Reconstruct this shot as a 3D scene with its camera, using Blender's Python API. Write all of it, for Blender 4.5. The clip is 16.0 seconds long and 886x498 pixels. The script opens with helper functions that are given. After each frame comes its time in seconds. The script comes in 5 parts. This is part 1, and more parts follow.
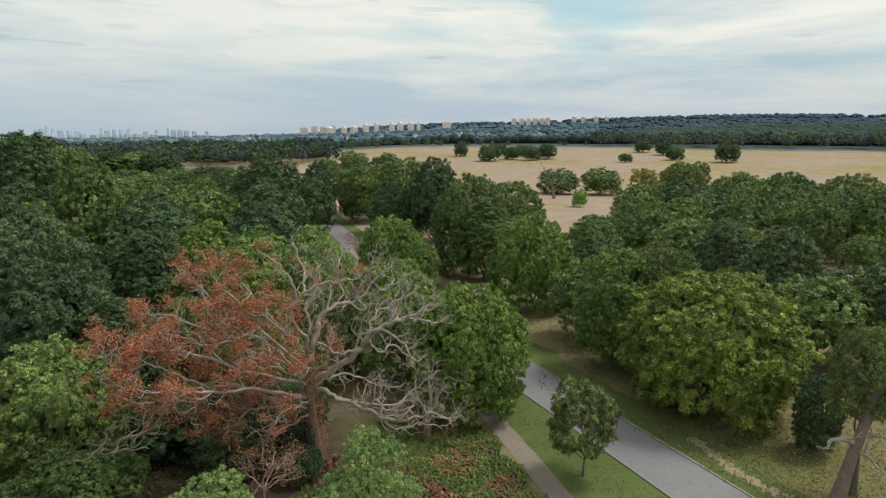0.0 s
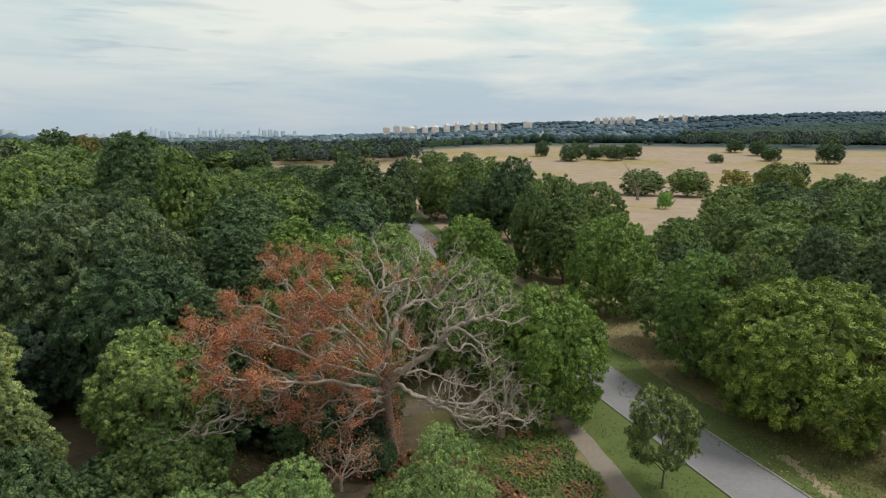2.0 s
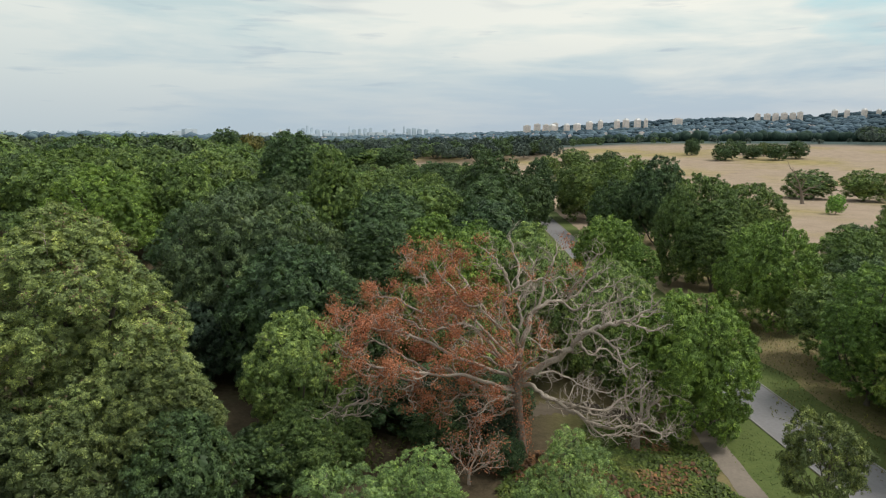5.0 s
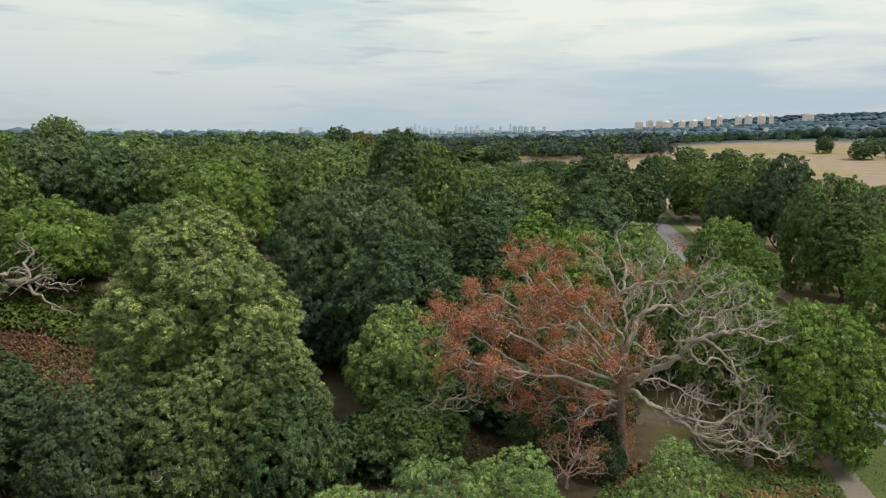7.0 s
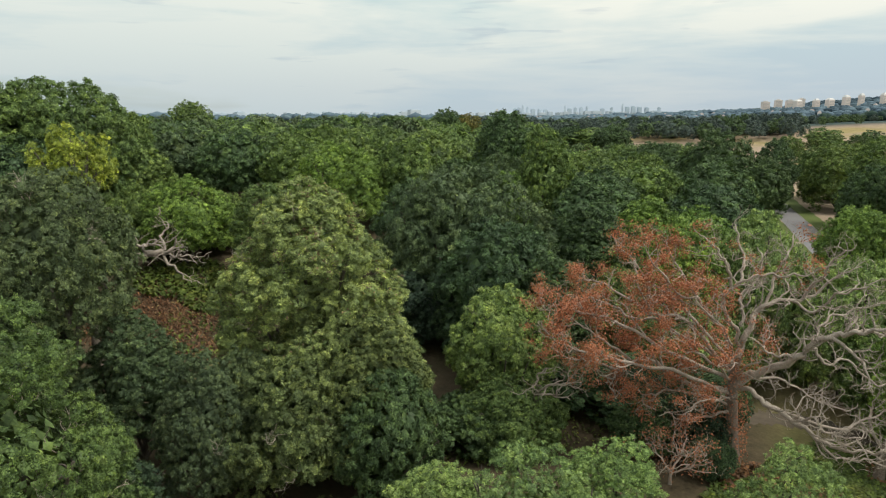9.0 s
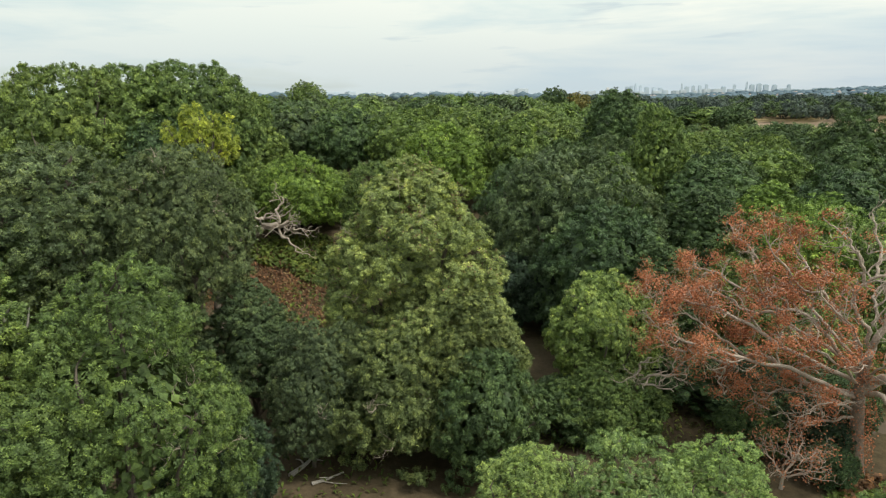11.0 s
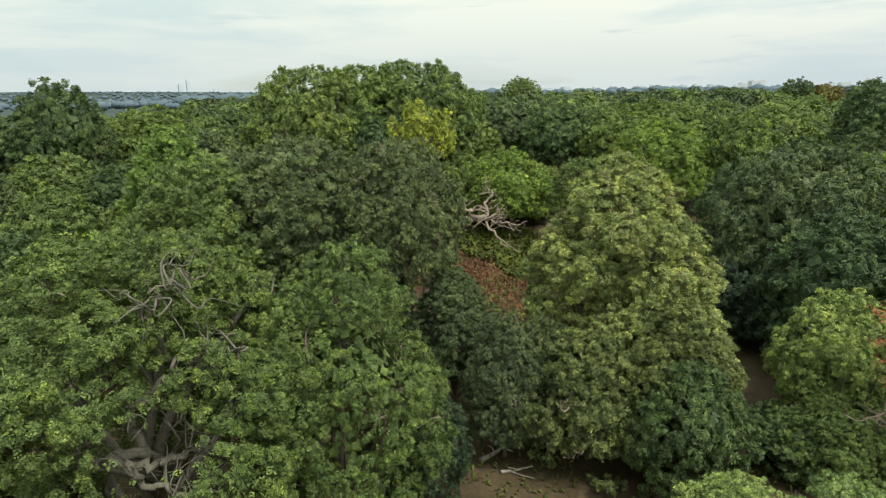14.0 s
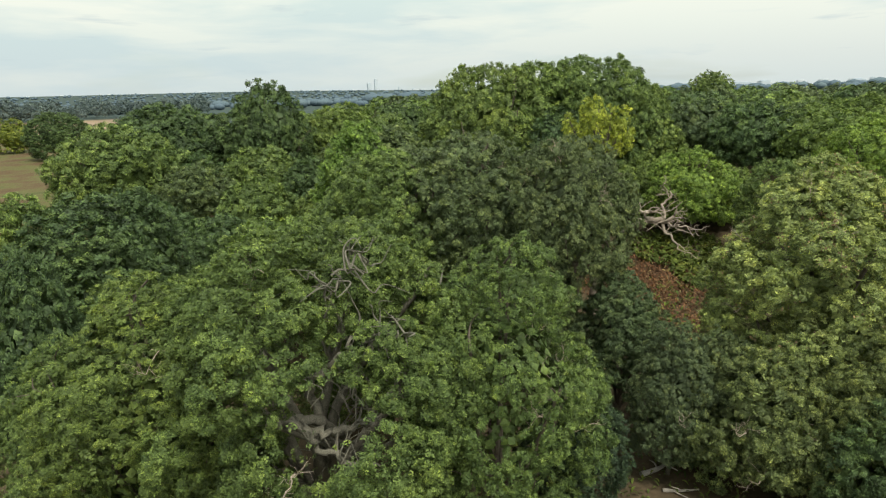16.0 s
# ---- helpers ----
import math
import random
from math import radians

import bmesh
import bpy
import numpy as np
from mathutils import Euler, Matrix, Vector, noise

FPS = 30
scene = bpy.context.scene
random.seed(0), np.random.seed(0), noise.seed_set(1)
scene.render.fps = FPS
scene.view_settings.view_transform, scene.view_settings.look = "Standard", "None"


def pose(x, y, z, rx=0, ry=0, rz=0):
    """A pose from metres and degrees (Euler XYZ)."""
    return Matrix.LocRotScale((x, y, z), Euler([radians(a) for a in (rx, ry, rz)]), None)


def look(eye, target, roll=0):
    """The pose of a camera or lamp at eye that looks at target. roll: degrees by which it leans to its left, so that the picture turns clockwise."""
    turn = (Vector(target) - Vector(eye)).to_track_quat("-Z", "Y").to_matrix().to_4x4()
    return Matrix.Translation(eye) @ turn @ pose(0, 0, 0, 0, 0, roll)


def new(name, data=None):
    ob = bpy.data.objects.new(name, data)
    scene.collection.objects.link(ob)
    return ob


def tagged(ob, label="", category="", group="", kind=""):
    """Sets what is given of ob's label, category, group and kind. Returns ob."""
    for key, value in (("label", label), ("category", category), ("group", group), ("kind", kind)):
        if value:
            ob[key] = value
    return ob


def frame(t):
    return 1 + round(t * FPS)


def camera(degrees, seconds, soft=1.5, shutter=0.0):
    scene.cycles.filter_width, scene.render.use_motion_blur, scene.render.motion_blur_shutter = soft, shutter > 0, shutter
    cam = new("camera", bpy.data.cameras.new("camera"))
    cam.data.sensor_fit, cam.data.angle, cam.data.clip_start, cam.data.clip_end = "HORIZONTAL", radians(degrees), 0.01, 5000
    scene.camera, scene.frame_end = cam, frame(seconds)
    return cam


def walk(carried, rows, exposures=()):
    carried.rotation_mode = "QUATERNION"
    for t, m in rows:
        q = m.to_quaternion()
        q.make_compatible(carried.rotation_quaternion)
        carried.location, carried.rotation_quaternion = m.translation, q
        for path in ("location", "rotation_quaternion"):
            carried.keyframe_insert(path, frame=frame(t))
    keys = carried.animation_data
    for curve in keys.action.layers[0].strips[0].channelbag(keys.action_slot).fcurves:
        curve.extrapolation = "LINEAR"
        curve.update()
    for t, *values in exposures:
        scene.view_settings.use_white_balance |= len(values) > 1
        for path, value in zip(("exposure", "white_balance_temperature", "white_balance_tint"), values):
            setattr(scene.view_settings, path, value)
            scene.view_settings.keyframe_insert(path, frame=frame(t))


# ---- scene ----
cam = camera(71.05, 16.0, 1.15)
EYE = 25.0
# seconds, yaw, pitch, roll: the drone hovers and turns on the spot
TURNS = [
    (0, 0.00, -10.01, 0.46),
    (0.5, 1.66, -10.04, 0.48),
    (1, 3.49, -10.08, 0.46),
    (1.5, 5.32, -10.10, 0.48),
    (2, 7.30, -10.10, 0.45),
    (2.5, 9.19, -10.12, 0.43),
    (3, 11.27, -10.15, 0.44),
    (3.5, 13.21, -10.19, 0.45),
    (4, 15.39, -10.25, 0.42),
    (6.5, 27.21, -10.53, 0.25),
    (7, 29.65, -10.64, 0.21),
    (7.5, 32.02, -10.96, 0.13),
    (8, 34.53, -11.32, 0.05),
    (8.5, 36.90, -11.74, -0.03),
    (9, 39.38, -12.25, -0.14),
    (11.5, 51.69, -14.18, -0.45),
    (12, 54.56, -14.16, -0.59),
    (12.5, 57.54, -14.18, -0.76),
    (13, 60.95, -14.20, -0.89),
    (13.5, 64.33, -14.21, -1.02),
    (14, 68.26, -14.20, -1.14),
    (14.5, 72.06, -14.18, -1.26),
    (15, 76.15, -14.16, -1.43),
    (15.5, 80.03, -14.11, -1.59),
    (16, 84.11, -14.11, -1.68),
]
walk(cam, [(t, pose(0, 0, EYE, 90 + pitch, 0, yaw) @ pose(0, 0, 0, 0, 0, roll)) for t, yaw, pitch, roll in TURNS],
     [(0.0, -0.17, 6500, 8), (4.0, -0.15, 6500, 8), (8.0, -0.10, 6600, 7), (12.0, 0.25, 6950, 6), (16.0, 0.23, 7120, 6)])

# ---- world and light ----
SUN_AZ, SUN_EL = 68.0, 58.0
world = bpy.data.worlds.new("overcast_sky")
scene.world = world
world.use_nodes = True
wn, wl = world.node_tree.nodes, world.node_tree.links
wn.clear()


def wnode(kind, **vals):
    n = wn.new(kind)
    for k, v in vals.items():
        n.inputs[k].default_value = v
    return n


def wmath(op, a, b=0.0):
    n = wn.new("ShaderNodeMath")
    n.operation = op
    for i, v in enumerate((a, b)):
        if isinstance(v, (int, float)):
            n.inputs[i].default_value = v
        else:
            wl.new(v, n.inputs[i])
    return n.outputs[0]


def wramp(stops, fac):
    n = wn.new("ShaderNodeValToRGB")
    el = n.color_ramp.elements
    while len(el) < len(stops):
        el.new(0.5)
    for e, (p, c) in zip(el, stops):
        e.position, e.color = p, (*c, 1)
    wl.new(fac, n.inputs[0])
    return n.outputs[0]


def wmix(fac, a, b):
    n = wn.new("ShaderNodeMix")
    n.data_type = "RGBA"
    wl.new(fac, n.inputs[0])
    wl.new(a, n.inputs[6])
    wl.new(b, n.inputs[7])
    return n.outputs[2]


sky = wn.new("ShaderNodeTexSky")
sky.sky_type = "NISHITA"
sky.sun_disc = False
sky.sun_elevation, sky.sun_rotation = radians(SUN_EL), radians(SUN_AZ)
sky_dim = wn.new("ShaderNodeVectorMath")
sky_dim.operation = "SCALE"
sky_dim.inputs["Scale"].default_value = 0.10
wl.new(sky.outputs[0], sky_dim.inputs[0])
tc = wn.new("ShaderNodeTexCoord")
sep = wn.new("ShaderNodeSeparateXYZ")
wl.new(tc.outputs["Generated"], sep.inputs[0])


def cloud_noise(sx, sz, scale, detail, rough, shift):
    comb = wn.new("ShaderNodeCombineXYZ")
    wl.new(wmath("MULTIPLY", sep.outputs[0], sx), comb.inputs[0])
    wl.new(wmath("MULTIPLY", sep.outputs[1], sx), comb.inputs[1])
    wl.new(wmath("ADD", wmath("MULTIPLY", sep.outputs[2], sz), shift), comb.inputs[2])
    n = wnode("ShaderNodeTexNoise", Scale=scale, Detail=detail, Roughness=rough)
    n.inputs["Distortion"].default_value = 0.25
    wl.new(comb.outputs[0], n.inputs["Vector"])
    return n.outputs["Fac"]


height_tint = wramp([(0.0, (0.50, 0.58, 0.67)), (0.035, (0.52, 0.61, 0.70)), (0.085, (0.55, 0.66, 0.735)), (0.15, (0.64, 0.77, 0.79)), (0.22, (0.72, 0.83, 0.83)), (1.0, (0.74, 0.80, 0.82))], sep.outputs[2])
bands = cloud_noise(1.0, 7.0, 2.6, 5.0, 0.55, 1.3)
veil = wramp([(0.36, (0, 0, 0)), (0.57, (1, 1, 1))], bands)
bright_cloud = wramp([(0.0, (0.60, 0.65, 0.70)), (0.04, (0.70, 0.73, 0.745)), (0.09, (0.85, 0.87, 0.83)), (0.16, (1.04, 1.02, 0.93)), (1.0, (0.92, 0.93, 0.89))], sep.outputs[2])
tone1 = wmix(wmath("MULTIPLY", veil, 0.9), height_tint, bright_cloud)
streak = cloud_noise(1.5, 13.0, 5.2, 4.0, 0.5, 7.7)
dark_mask = wmath("MULTIPLY", wramp([(0.63, (0, 0, 0)), (0.75, (1, 1, 1))], streak), 0.5)
dark_col = wn.new("ShaderNodeRGB")
dark_col.outputs[0].default_value = (0.43, 0.52, 0.63, 1)
tone2 = wmix(dark_mask, tone1, dark_col.outputs[0])
gap_mask = wmath("MULTIPLY", wramp([(0.58, (0, 0, 0)), (0.72, (1, 1, 1))], cloud_noise(0.9, 5.0, 2.1, 4.0, 0.55, 3.1)), 0.6)
tone3 = wmix(gap_mask, tone2, sky_dim.outputs[0])
blue_dir = wn.new("ShaderNodeVectorMath")
blue_dir.operation = "DOT_PRODUCT"
blue_dir.inputs[1].default_value = (0.216, 0.950, 0.224)
wl.new(tc.outputs["Generated"], blue_dir.inputs[0])
ragged_edge = wmath("ADD", blue_dir.outputs["Value"], wmath("MULTIPLY", cloud_noise(1.0, 4.0, 7.0, 5.0, 0.6, 5.2), 0.012))
blue_mask = wmath("MULTIPLY", wramp([(0.9990, (0, 0, 0)), (1.0, (1, 1, 1))], wmath("SUBTRACT", ragged_edge, 0.0045)), 0.75)
blue_gap = wn.new("ShaderNodeRGB")
blue_gap.outputs[0].default_value = (0.50, 0.78, 0.85, 1)
tone3 = wmix(blue_mask, tone3, blue_gap.outputs[0])
west_col = wn.new("ShaderNodeRGB")
west_col.outputs[0].default_value = (0.50, 0.63, 0.68, 1)
west_side = wmath("MULTIPLY", wmath("MAXIMUM", wmath("MULTIPLY", sep.outputs[0], -1.0), 0.0), 0.42)
tone4 = wmix(west_side, tone3, west_col.outputs[0])
background = wn.new("ShaderNodeBackground")
background.inputs["Strength"].default_value = 1.0
wl.new(tone4, background.inputs[0])
wout = wn.new("ShaderNodeOutputWorld")
wl.new(background.outputs[0], wout.inputs[0])

sun_data = bpy.data.lights.new("sun", "SUN")
sun_data.energy, sun_data.angle, sun_data.color = 3.0, radians(18), (1.0, 0.95, 0.86)
sun = new("sun", sun_data)
sun_dir = Vector((math.sin(radians(SUN_AZ)) * math.cos(radians(SUN_EL)), math.cos(radians(SUN_AZ)) * math.cos(radians(SUN_EL)), math.sin(radians(SUN_EL))))
sun.matrix_world = look(sun_dir * 400, (0, 0, 0))
scene.view_settings.exposure = 0.0


# ---- materials ----
class Nodes:
    def __init__(self, name):
        self.mat = bpy.data.materials.new(name)
        self.mat.use_nodes = True
        self.n, self.l = self.mat.node_tree.nodes, self.mat.node_tree.links
        self.bsdf = self.n["Principled BSDF"]
        self.out = self.n["Material Output"]

    def add(self, kind, **vals):
        n = self.n.new(kind)
        for k, v in vals.items():
            n.inputs[k].default_value = v
        return n

    def noise(self, scale, detail=4.0, rough=0.55, coord="Object"):
        n = self.add("ShaderNodeTexNoise", Scale=scale, Detail=detail, Roughness=rough)
        if coord == "World":
            src = self.n.new("ShaderNodeNewGeometry").outputs["Position"]
        else:
            src = self.n.new("ShaderNodeTexCoord").outputs[coord]
        self.l.new(src, n.inputs["Vector"])
        return n.outputs["Fac"]

    def ramp(self, fac, stops):
        n = self.n.new("ShaderNodeValToRGB")
        el = n.color_ramp.elements
        while len(el) < len(stops):
            el.new(0.5)
        for e, (p, c) in zip(el, stops):
            e.position, e.color = p, (*c, 1)
        self.l.new(fac, n.inputs[0])
        return n.outputs[0]

    def mix(self, fac, a, b, mode="MIX"):
        n = self.n.new("ShaderNodeMix")
        n.data_type, n.blend_type = "RGBA", mode
        for i, v in ((0, fac), (6, a), (7, b)):
            if isinstance(v, (int, float)):
                n.inputs[i].default_value = v
            elif isinstance(v, tuple):
                n.inputs[i].default_value = (*v, 1)
            else:
                self.l.new(v, n.inputs[i])
        return n.outputs[2]

    def bump(self, fac, strength, dist):
        b = self.add("ShaderNodeBump", Strength=strength, Distance=dist)
        self.l.new(fac, b.inputs["Height"])
        self.l.new(b.outputs[0], self.bsdf.inputs["Normal"])

    def color(self, socket):
        self.l.new(socket, self.bsdf.inputs["Base Color"])


def shade(c, k):
    return tuple(v * k for v in c)


def leaf_material(name, col, alt, see=0.10, calm=False, spray=False):
    """Leaf colour: varies by tree, by patch of crown and by single leaf; thin leaves let light through."""
    m = Nodes(name)
    m.bsdf.inputs["Roughness"].default_value = 0.60
    m.bsdf.inputs["Specular IOR Level"].default_value = 0.30
    patch = m.noise(0.35, 3.0, 0.6)
    patchy = m.ramp(patch, [(0.32, shade(col, 0.72)), (0.5, col), (0.68, alt)])
    geo = m.n.new("ShaderNodeNewGeometry")
    single = m.ramp(geo.outputs["Random Per Island"], [(0.0, (0.58, 0.61, 0.62)), (0.5, (1.0, 1.0, 1.0)), (0.88, (1.45, 1.40, 1.25)), (1.0, (1.95, 1.78, 1.40))])
    if spray:
        cells = m.add("ShaderNodeTexVoronoi", Scale=4.6)
        cells.voronoi_dimensions = "2D"
        m.l.new(m.n.new("ShaderNodeTexCoord").outputs["UV"], cells.inputs["Vector"])
        grain = m.n.new("ShaderNodeSeparateColor")
        m.l.new(cells.outputs["Color"], grain.inputs[0])
        turn = m.add("ShaderNodeVectorMath")
        turn.operation = "MULTIPLY_ADD"
        m.l.new(cells.outputs["Color"], turn.inputs[0])
        turn.inputs[1].default_value = (0.9, 0.9, 0.9)
        turn.inputs[2].default_value = (-0.45, -0.45, -0.45)
        tilt = m.n.new("ShaderNodeVectorMath")
        tilt.operation = "ADD"
        m.l.new(geo.outputs["Normal"], tilt.inputs[0])
        m.l.new(turn.outputs[0], tilt.inputs[1])
        even = m.n.new("ShaderNodeVectorMath")
        even.operation = "NORMALIZE"
        m.l.new(tilt.outputs[0], even.inputs[0])
        m.l.new(even.outputs[0], m.bsdf.inputs["Normal"])
        mottle = m.ramp(grain.outputs[0], [(0.0, (0.62, 0.64, 0.66)), (0.5, (0.99, 0.99, 0.99)), (1.0, (1.50, 1.46, 1.36))])
    else:
        mottle = m.ramp(m.noise(5.0, 3.0, 0.7, "World"), [(0.30, (0.62, 0.64, 0.66)), (0.5, (0.99, 0.99, 0.99)), (0.70, (1.50, 1.46, 1.36))])
    c1 = m.mix(0.35 if calm else 1.0, patchy if calm else m.mix(1.0, patchy, mottle, "MULTIPLY"), single, "MULTIPLY")
    if spray:
        # young and old shoots differ; leaves between tufts keep to the darker tones
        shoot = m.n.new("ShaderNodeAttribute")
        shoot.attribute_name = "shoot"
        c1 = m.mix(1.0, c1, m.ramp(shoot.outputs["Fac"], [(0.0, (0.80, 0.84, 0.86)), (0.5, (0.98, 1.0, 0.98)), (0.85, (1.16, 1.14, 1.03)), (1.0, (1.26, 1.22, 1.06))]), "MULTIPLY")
    info = m.n.new("ShaderNodeObjectInfo")
    per_tree = m.ramp(info.outputs["Random"], [(0.0, (0.86, 0.90, 0.93)), (0.35, (0.97, 0.98, 1.0)), (0.7, (1.10, 1.06, 0.96)), (1.0, (1.0, 1.04, 0.97))])
    c2 = m.mix(1.0, c1, per_tree, "MULTIPLY")
    m.color(c2)
    tr = m.n.new("ShaderNodeBsdfTranslucent")
    bright = m.mix(1.0, c2, (1.25, 1.25, 0.7), "MULTIPLY")
    m.l.new(bright, tr.inputs["Color"])
    mixer = m.n.new("ShaderNodeMixShader")
    mixer.inputs[0].default_value = see
    m.l.new(m.bsdf.outputs[0], mixer.inputs[1])
    m.l.new(tr.outputs[0], mixer.inputs[2])
    if spray:
        # each face is a spray of small leaves with air between them
        hole = m.n.new("ShaderNodeMath")
        hole.operation = "GREATER_THAN"
        hole.inputs[1].default_value = 0.42
        m.l.new(cells.outputs["Distance"], hole.inputs[0])
        clear = m.n.new("ShaderNodeBsdfTransparent")
        whole = m.n.new("ShaderNodeMixShader")
        m.l.new(hole.outputs[0], whole.inputs[0])
        m.l.new(mixer.outputs[0], whole.inputs[1])
        m.l.new(clear.outputs[0], whole.inputs[2])
        mixer = whole
    m.l.new(mixer.outputs[0], m.out.inputs["Surface"])
    return m.mat


TONES = {
    "mid": ((0.122, 0.185, 0.062), (0.156, 0.219, 0.066)),
    "dark": ((0.067, 0.115, 0.054), (0.084, 0.137, 0.056)),
    "blue": ((0.088, 0.133, 0.066), (0.108, 0.152, 0.071)),
    "bright": ((0.151, 0.243, 0.060), (0.180, 0.276, 0.063)),
    "lime": ((0.155, 0.215, 0.050), (0.192, 0.246, 0.055)),
    "olive": ((0.140, 0.180, 0.061), (0.167, 0.198, 0.063)),
    "pale": ((0.185, 0.273, 0.102), (0.225, 0.308, 0.114)),
    "ash": ((0.197, 0.254, 0.105), (0.233, 0.284, 0.114)),
    # evergreen dark, with the shade beneath the oaks painted in as well
    "holly": ((0.034, 0.062, 0.039), (0.042, 0.074, 0.044)),
    "dull": ((0.123, 0.162, 0.064), (0.147, 0.186, 0.072)),
    "grey": ((0.094, 0.132, 0.069), (0.115, 0.152, 0.078)),
    "yellow": ((0.263, 0.323, 0.056), (0.323, 0.365, 0.060)),
    "willow": ((0.270, 0.255, 0.075), (0.330, 0.300, 0.085)),
    "fresh": ((0.106, 0.160, 0.051), (0.131, 0.188, 0.056)),
    "green": ((0.087, 0.143, 0.051), (0.109, 0.165, 0.055)),
    "yolive": ((0.142, 0.188, 0.040), (0.169, 0.207, 0.040)),
    "sapling": ((0.184, 0.347, 0.088), (0.216, 0.383, 0.093)),
    # far tones: haze is painted into the leaf colour
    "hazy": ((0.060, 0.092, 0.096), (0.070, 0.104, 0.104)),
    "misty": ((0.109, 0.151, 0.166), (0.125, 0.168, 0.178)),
    "brown": ((0.173, 0.162, 0.052), (0.194, 0.167, 0.052)),
}
LEAF = {k: leaf_material("leaves_" + k, shade(a, 1.0), shade(b, 1.0), spray=True) for k, (a, b) in TONES.items()}
INNER_LEAF = {k: leaf_material("inner_leaves_" + k, shade(a, 1.0), shade(b, 1.0)) for k, (a, b) in TONES.items()}
RUST = leaf_material("leaves_rust", (0.375, 0.15, 0.088), (0.46, 0.197, 0.114), 0.12, calm=True)


def bark_material(name, dark, light):
    m = Nodes(name)
    m.bsdf.inputs["Roughness"].default_value = 0.9
    n = m.noise(2.2, 6.0, 0.65, "World")
    fine = m.noise(14.0, 4.0, 0.6, "World")
    base = m.ramp(n, [(0.3, dark), (0.7, light)])
    m.color(m.mix(0.45, base, m.ramp(fine, [(0.35, shade(dark, 0.6)), (0.65, shade(light, 1.2))])))
    m.bump(fine, 0.7, 0.06)
    return m.mat


BARK = bark_material("bark_living", (0.075, 0.062, 0.048), (0.16, 0.14, 0.115))
BROWN_BARK = bark_material("bark_brown", (0.13, 0.098, 0.078), (0.27, 0.215, 0.175))
BARE = bark_material("bark_weathered", (0.255, 0.21, 0.176), (0.49, 0.42, 0.36))
MOSSY = bark_material("bark_mossy", (0.085, 0.085, 0.068), (0.21, 0.205, 0.172))
PALE_WOOD = bark_material("wood_bleached", (0.24, 0.225, 0.20), (0.46, 0.43, 0.395))


def ground_material():
    m = Nodes("park_ground")
    m.bsdf.inputs["Roughness"].default_value = 0.95
    m.bsdf.inputs["Specular IOR Level"].default_value = 0.1
    big = m.noise(0.012, 4.0, 0.6, "World")
    med = m.noise(0.14, 5.0, 0.6, "World")
    fine = m.noise(2.5, 5.0, 0.7, "World")
    dry = m.ramp(med, [(0.25, (0.262, 0.202, 0.158)), (0.5, (0.312, 0.242, 0.192)), (0.75, (0.352, 0.278, 0.224))])
    olive = m.ramp(med, [(0.3, (0.22, 0.185, 0.085)), (0.7, (0.34, 0.27, 0.14))])
    field = m.mix(m.ramp(big, [(0.46, (0, 0, 0)), (0.62, (1, 1, 1))]), dry, olive)
    litter = m.mix(0.5, m.ramp(m.noise(0.6, 5.0, 0.7, "World"), [(0.3, (0.040, 0.034, 0.024)), (0.5, (0.088, 0.070, 0.048)), (0.7, (0.130, 0.098, 0.068))]), m.ramp(med, [(0.3, (0.060, 0.050, 0.034)), (0.55, (0.098, 0.076, 0.050)), (0.75, (0.080, 0.080, 0.040))]))
    wood = m.n.new("ShaderNodeAttribute")
    wood.attribute_name = "woodland"
    near = m.mix(m.ramp(m.noise(0.05, 4.0, 0.65, "World"), [(0.42, (0, 0, 0)), (0.6, (1, 1, 1))]), (0.220, 0.178, 0.098), (0.125, 0.135, 0.052))
    meadow = m.n.new("ShaderNodeAttribute")
    meadow.attribute_name = "meadow"
    c = m.mix(meadow.outputs["Fac"], field, near)
    c = m.mix(wood.outputs["Fac"], c, litter)
    heath = m.n.new("ShaderNodeAttribute")
    heath.attribute_name = "heath"
    c = m.mix(heath.outputs["Fac"], c, m.ramp(m.noise(0.09, 5.0, 0.65, "World"), [(0.32, (0.080, 0.095, 0.040)), (0.46, (0.118, 0.122, 0.055)), (0.55, (0.118, 0.092, 0.054)), (0.66, (0.105, 0.068, 0.046))]))
    # far pasture and wood floor, blued to match the ridge woods' painted haze
    hazed_pasture = m.n.new("ShaderNodeAttribute")
    hazed_pasture.attribute_name = "hazed_pasture"
    c = m.mix(hazed_pasture.outputs["Fac"], c, m.ramp(big, [(0.35, (0.048, 0.074, 0.078)), (0.6, (0.058, 0.086, 0.088)), (0.78, (0.09, 0.108, 0.092))]))
    c = m.mix(0.6, c, m.mix(1.0, c, m.ramp(fine, [(0.25, (0.55, 0.55, 0.5)), (0.75, (1.4, 1.4, 1.3))]), "MULTIPLY"))
    m.color(c)
    m.bump(fine, 0.8, 0.12)
    return m.mat


def grainy(name, lo, hi, scale, rough=0.9, bump=0.3, dist=0.02):
    m = Nodes(name)
    m.bsdf.inputs["Roughness"].default_value = rough
    m.bsdf.inputs["Specular IOR Level"].default_value = 0.2
    fine = m.noise(scale, 5.0, 0.65, "World")
    big = m.noise(scale * 0.06, 4.0, 0.6, "World")
    c = m.mix(0.5, m.ramp(fine, [(0.3, lo), (0.7, hi)]), m.ramp(big, [(0.3, lo), (0.7, hi)]))
    m.color(c)
    m.bump(fine, bump, dist)
    return m.mat


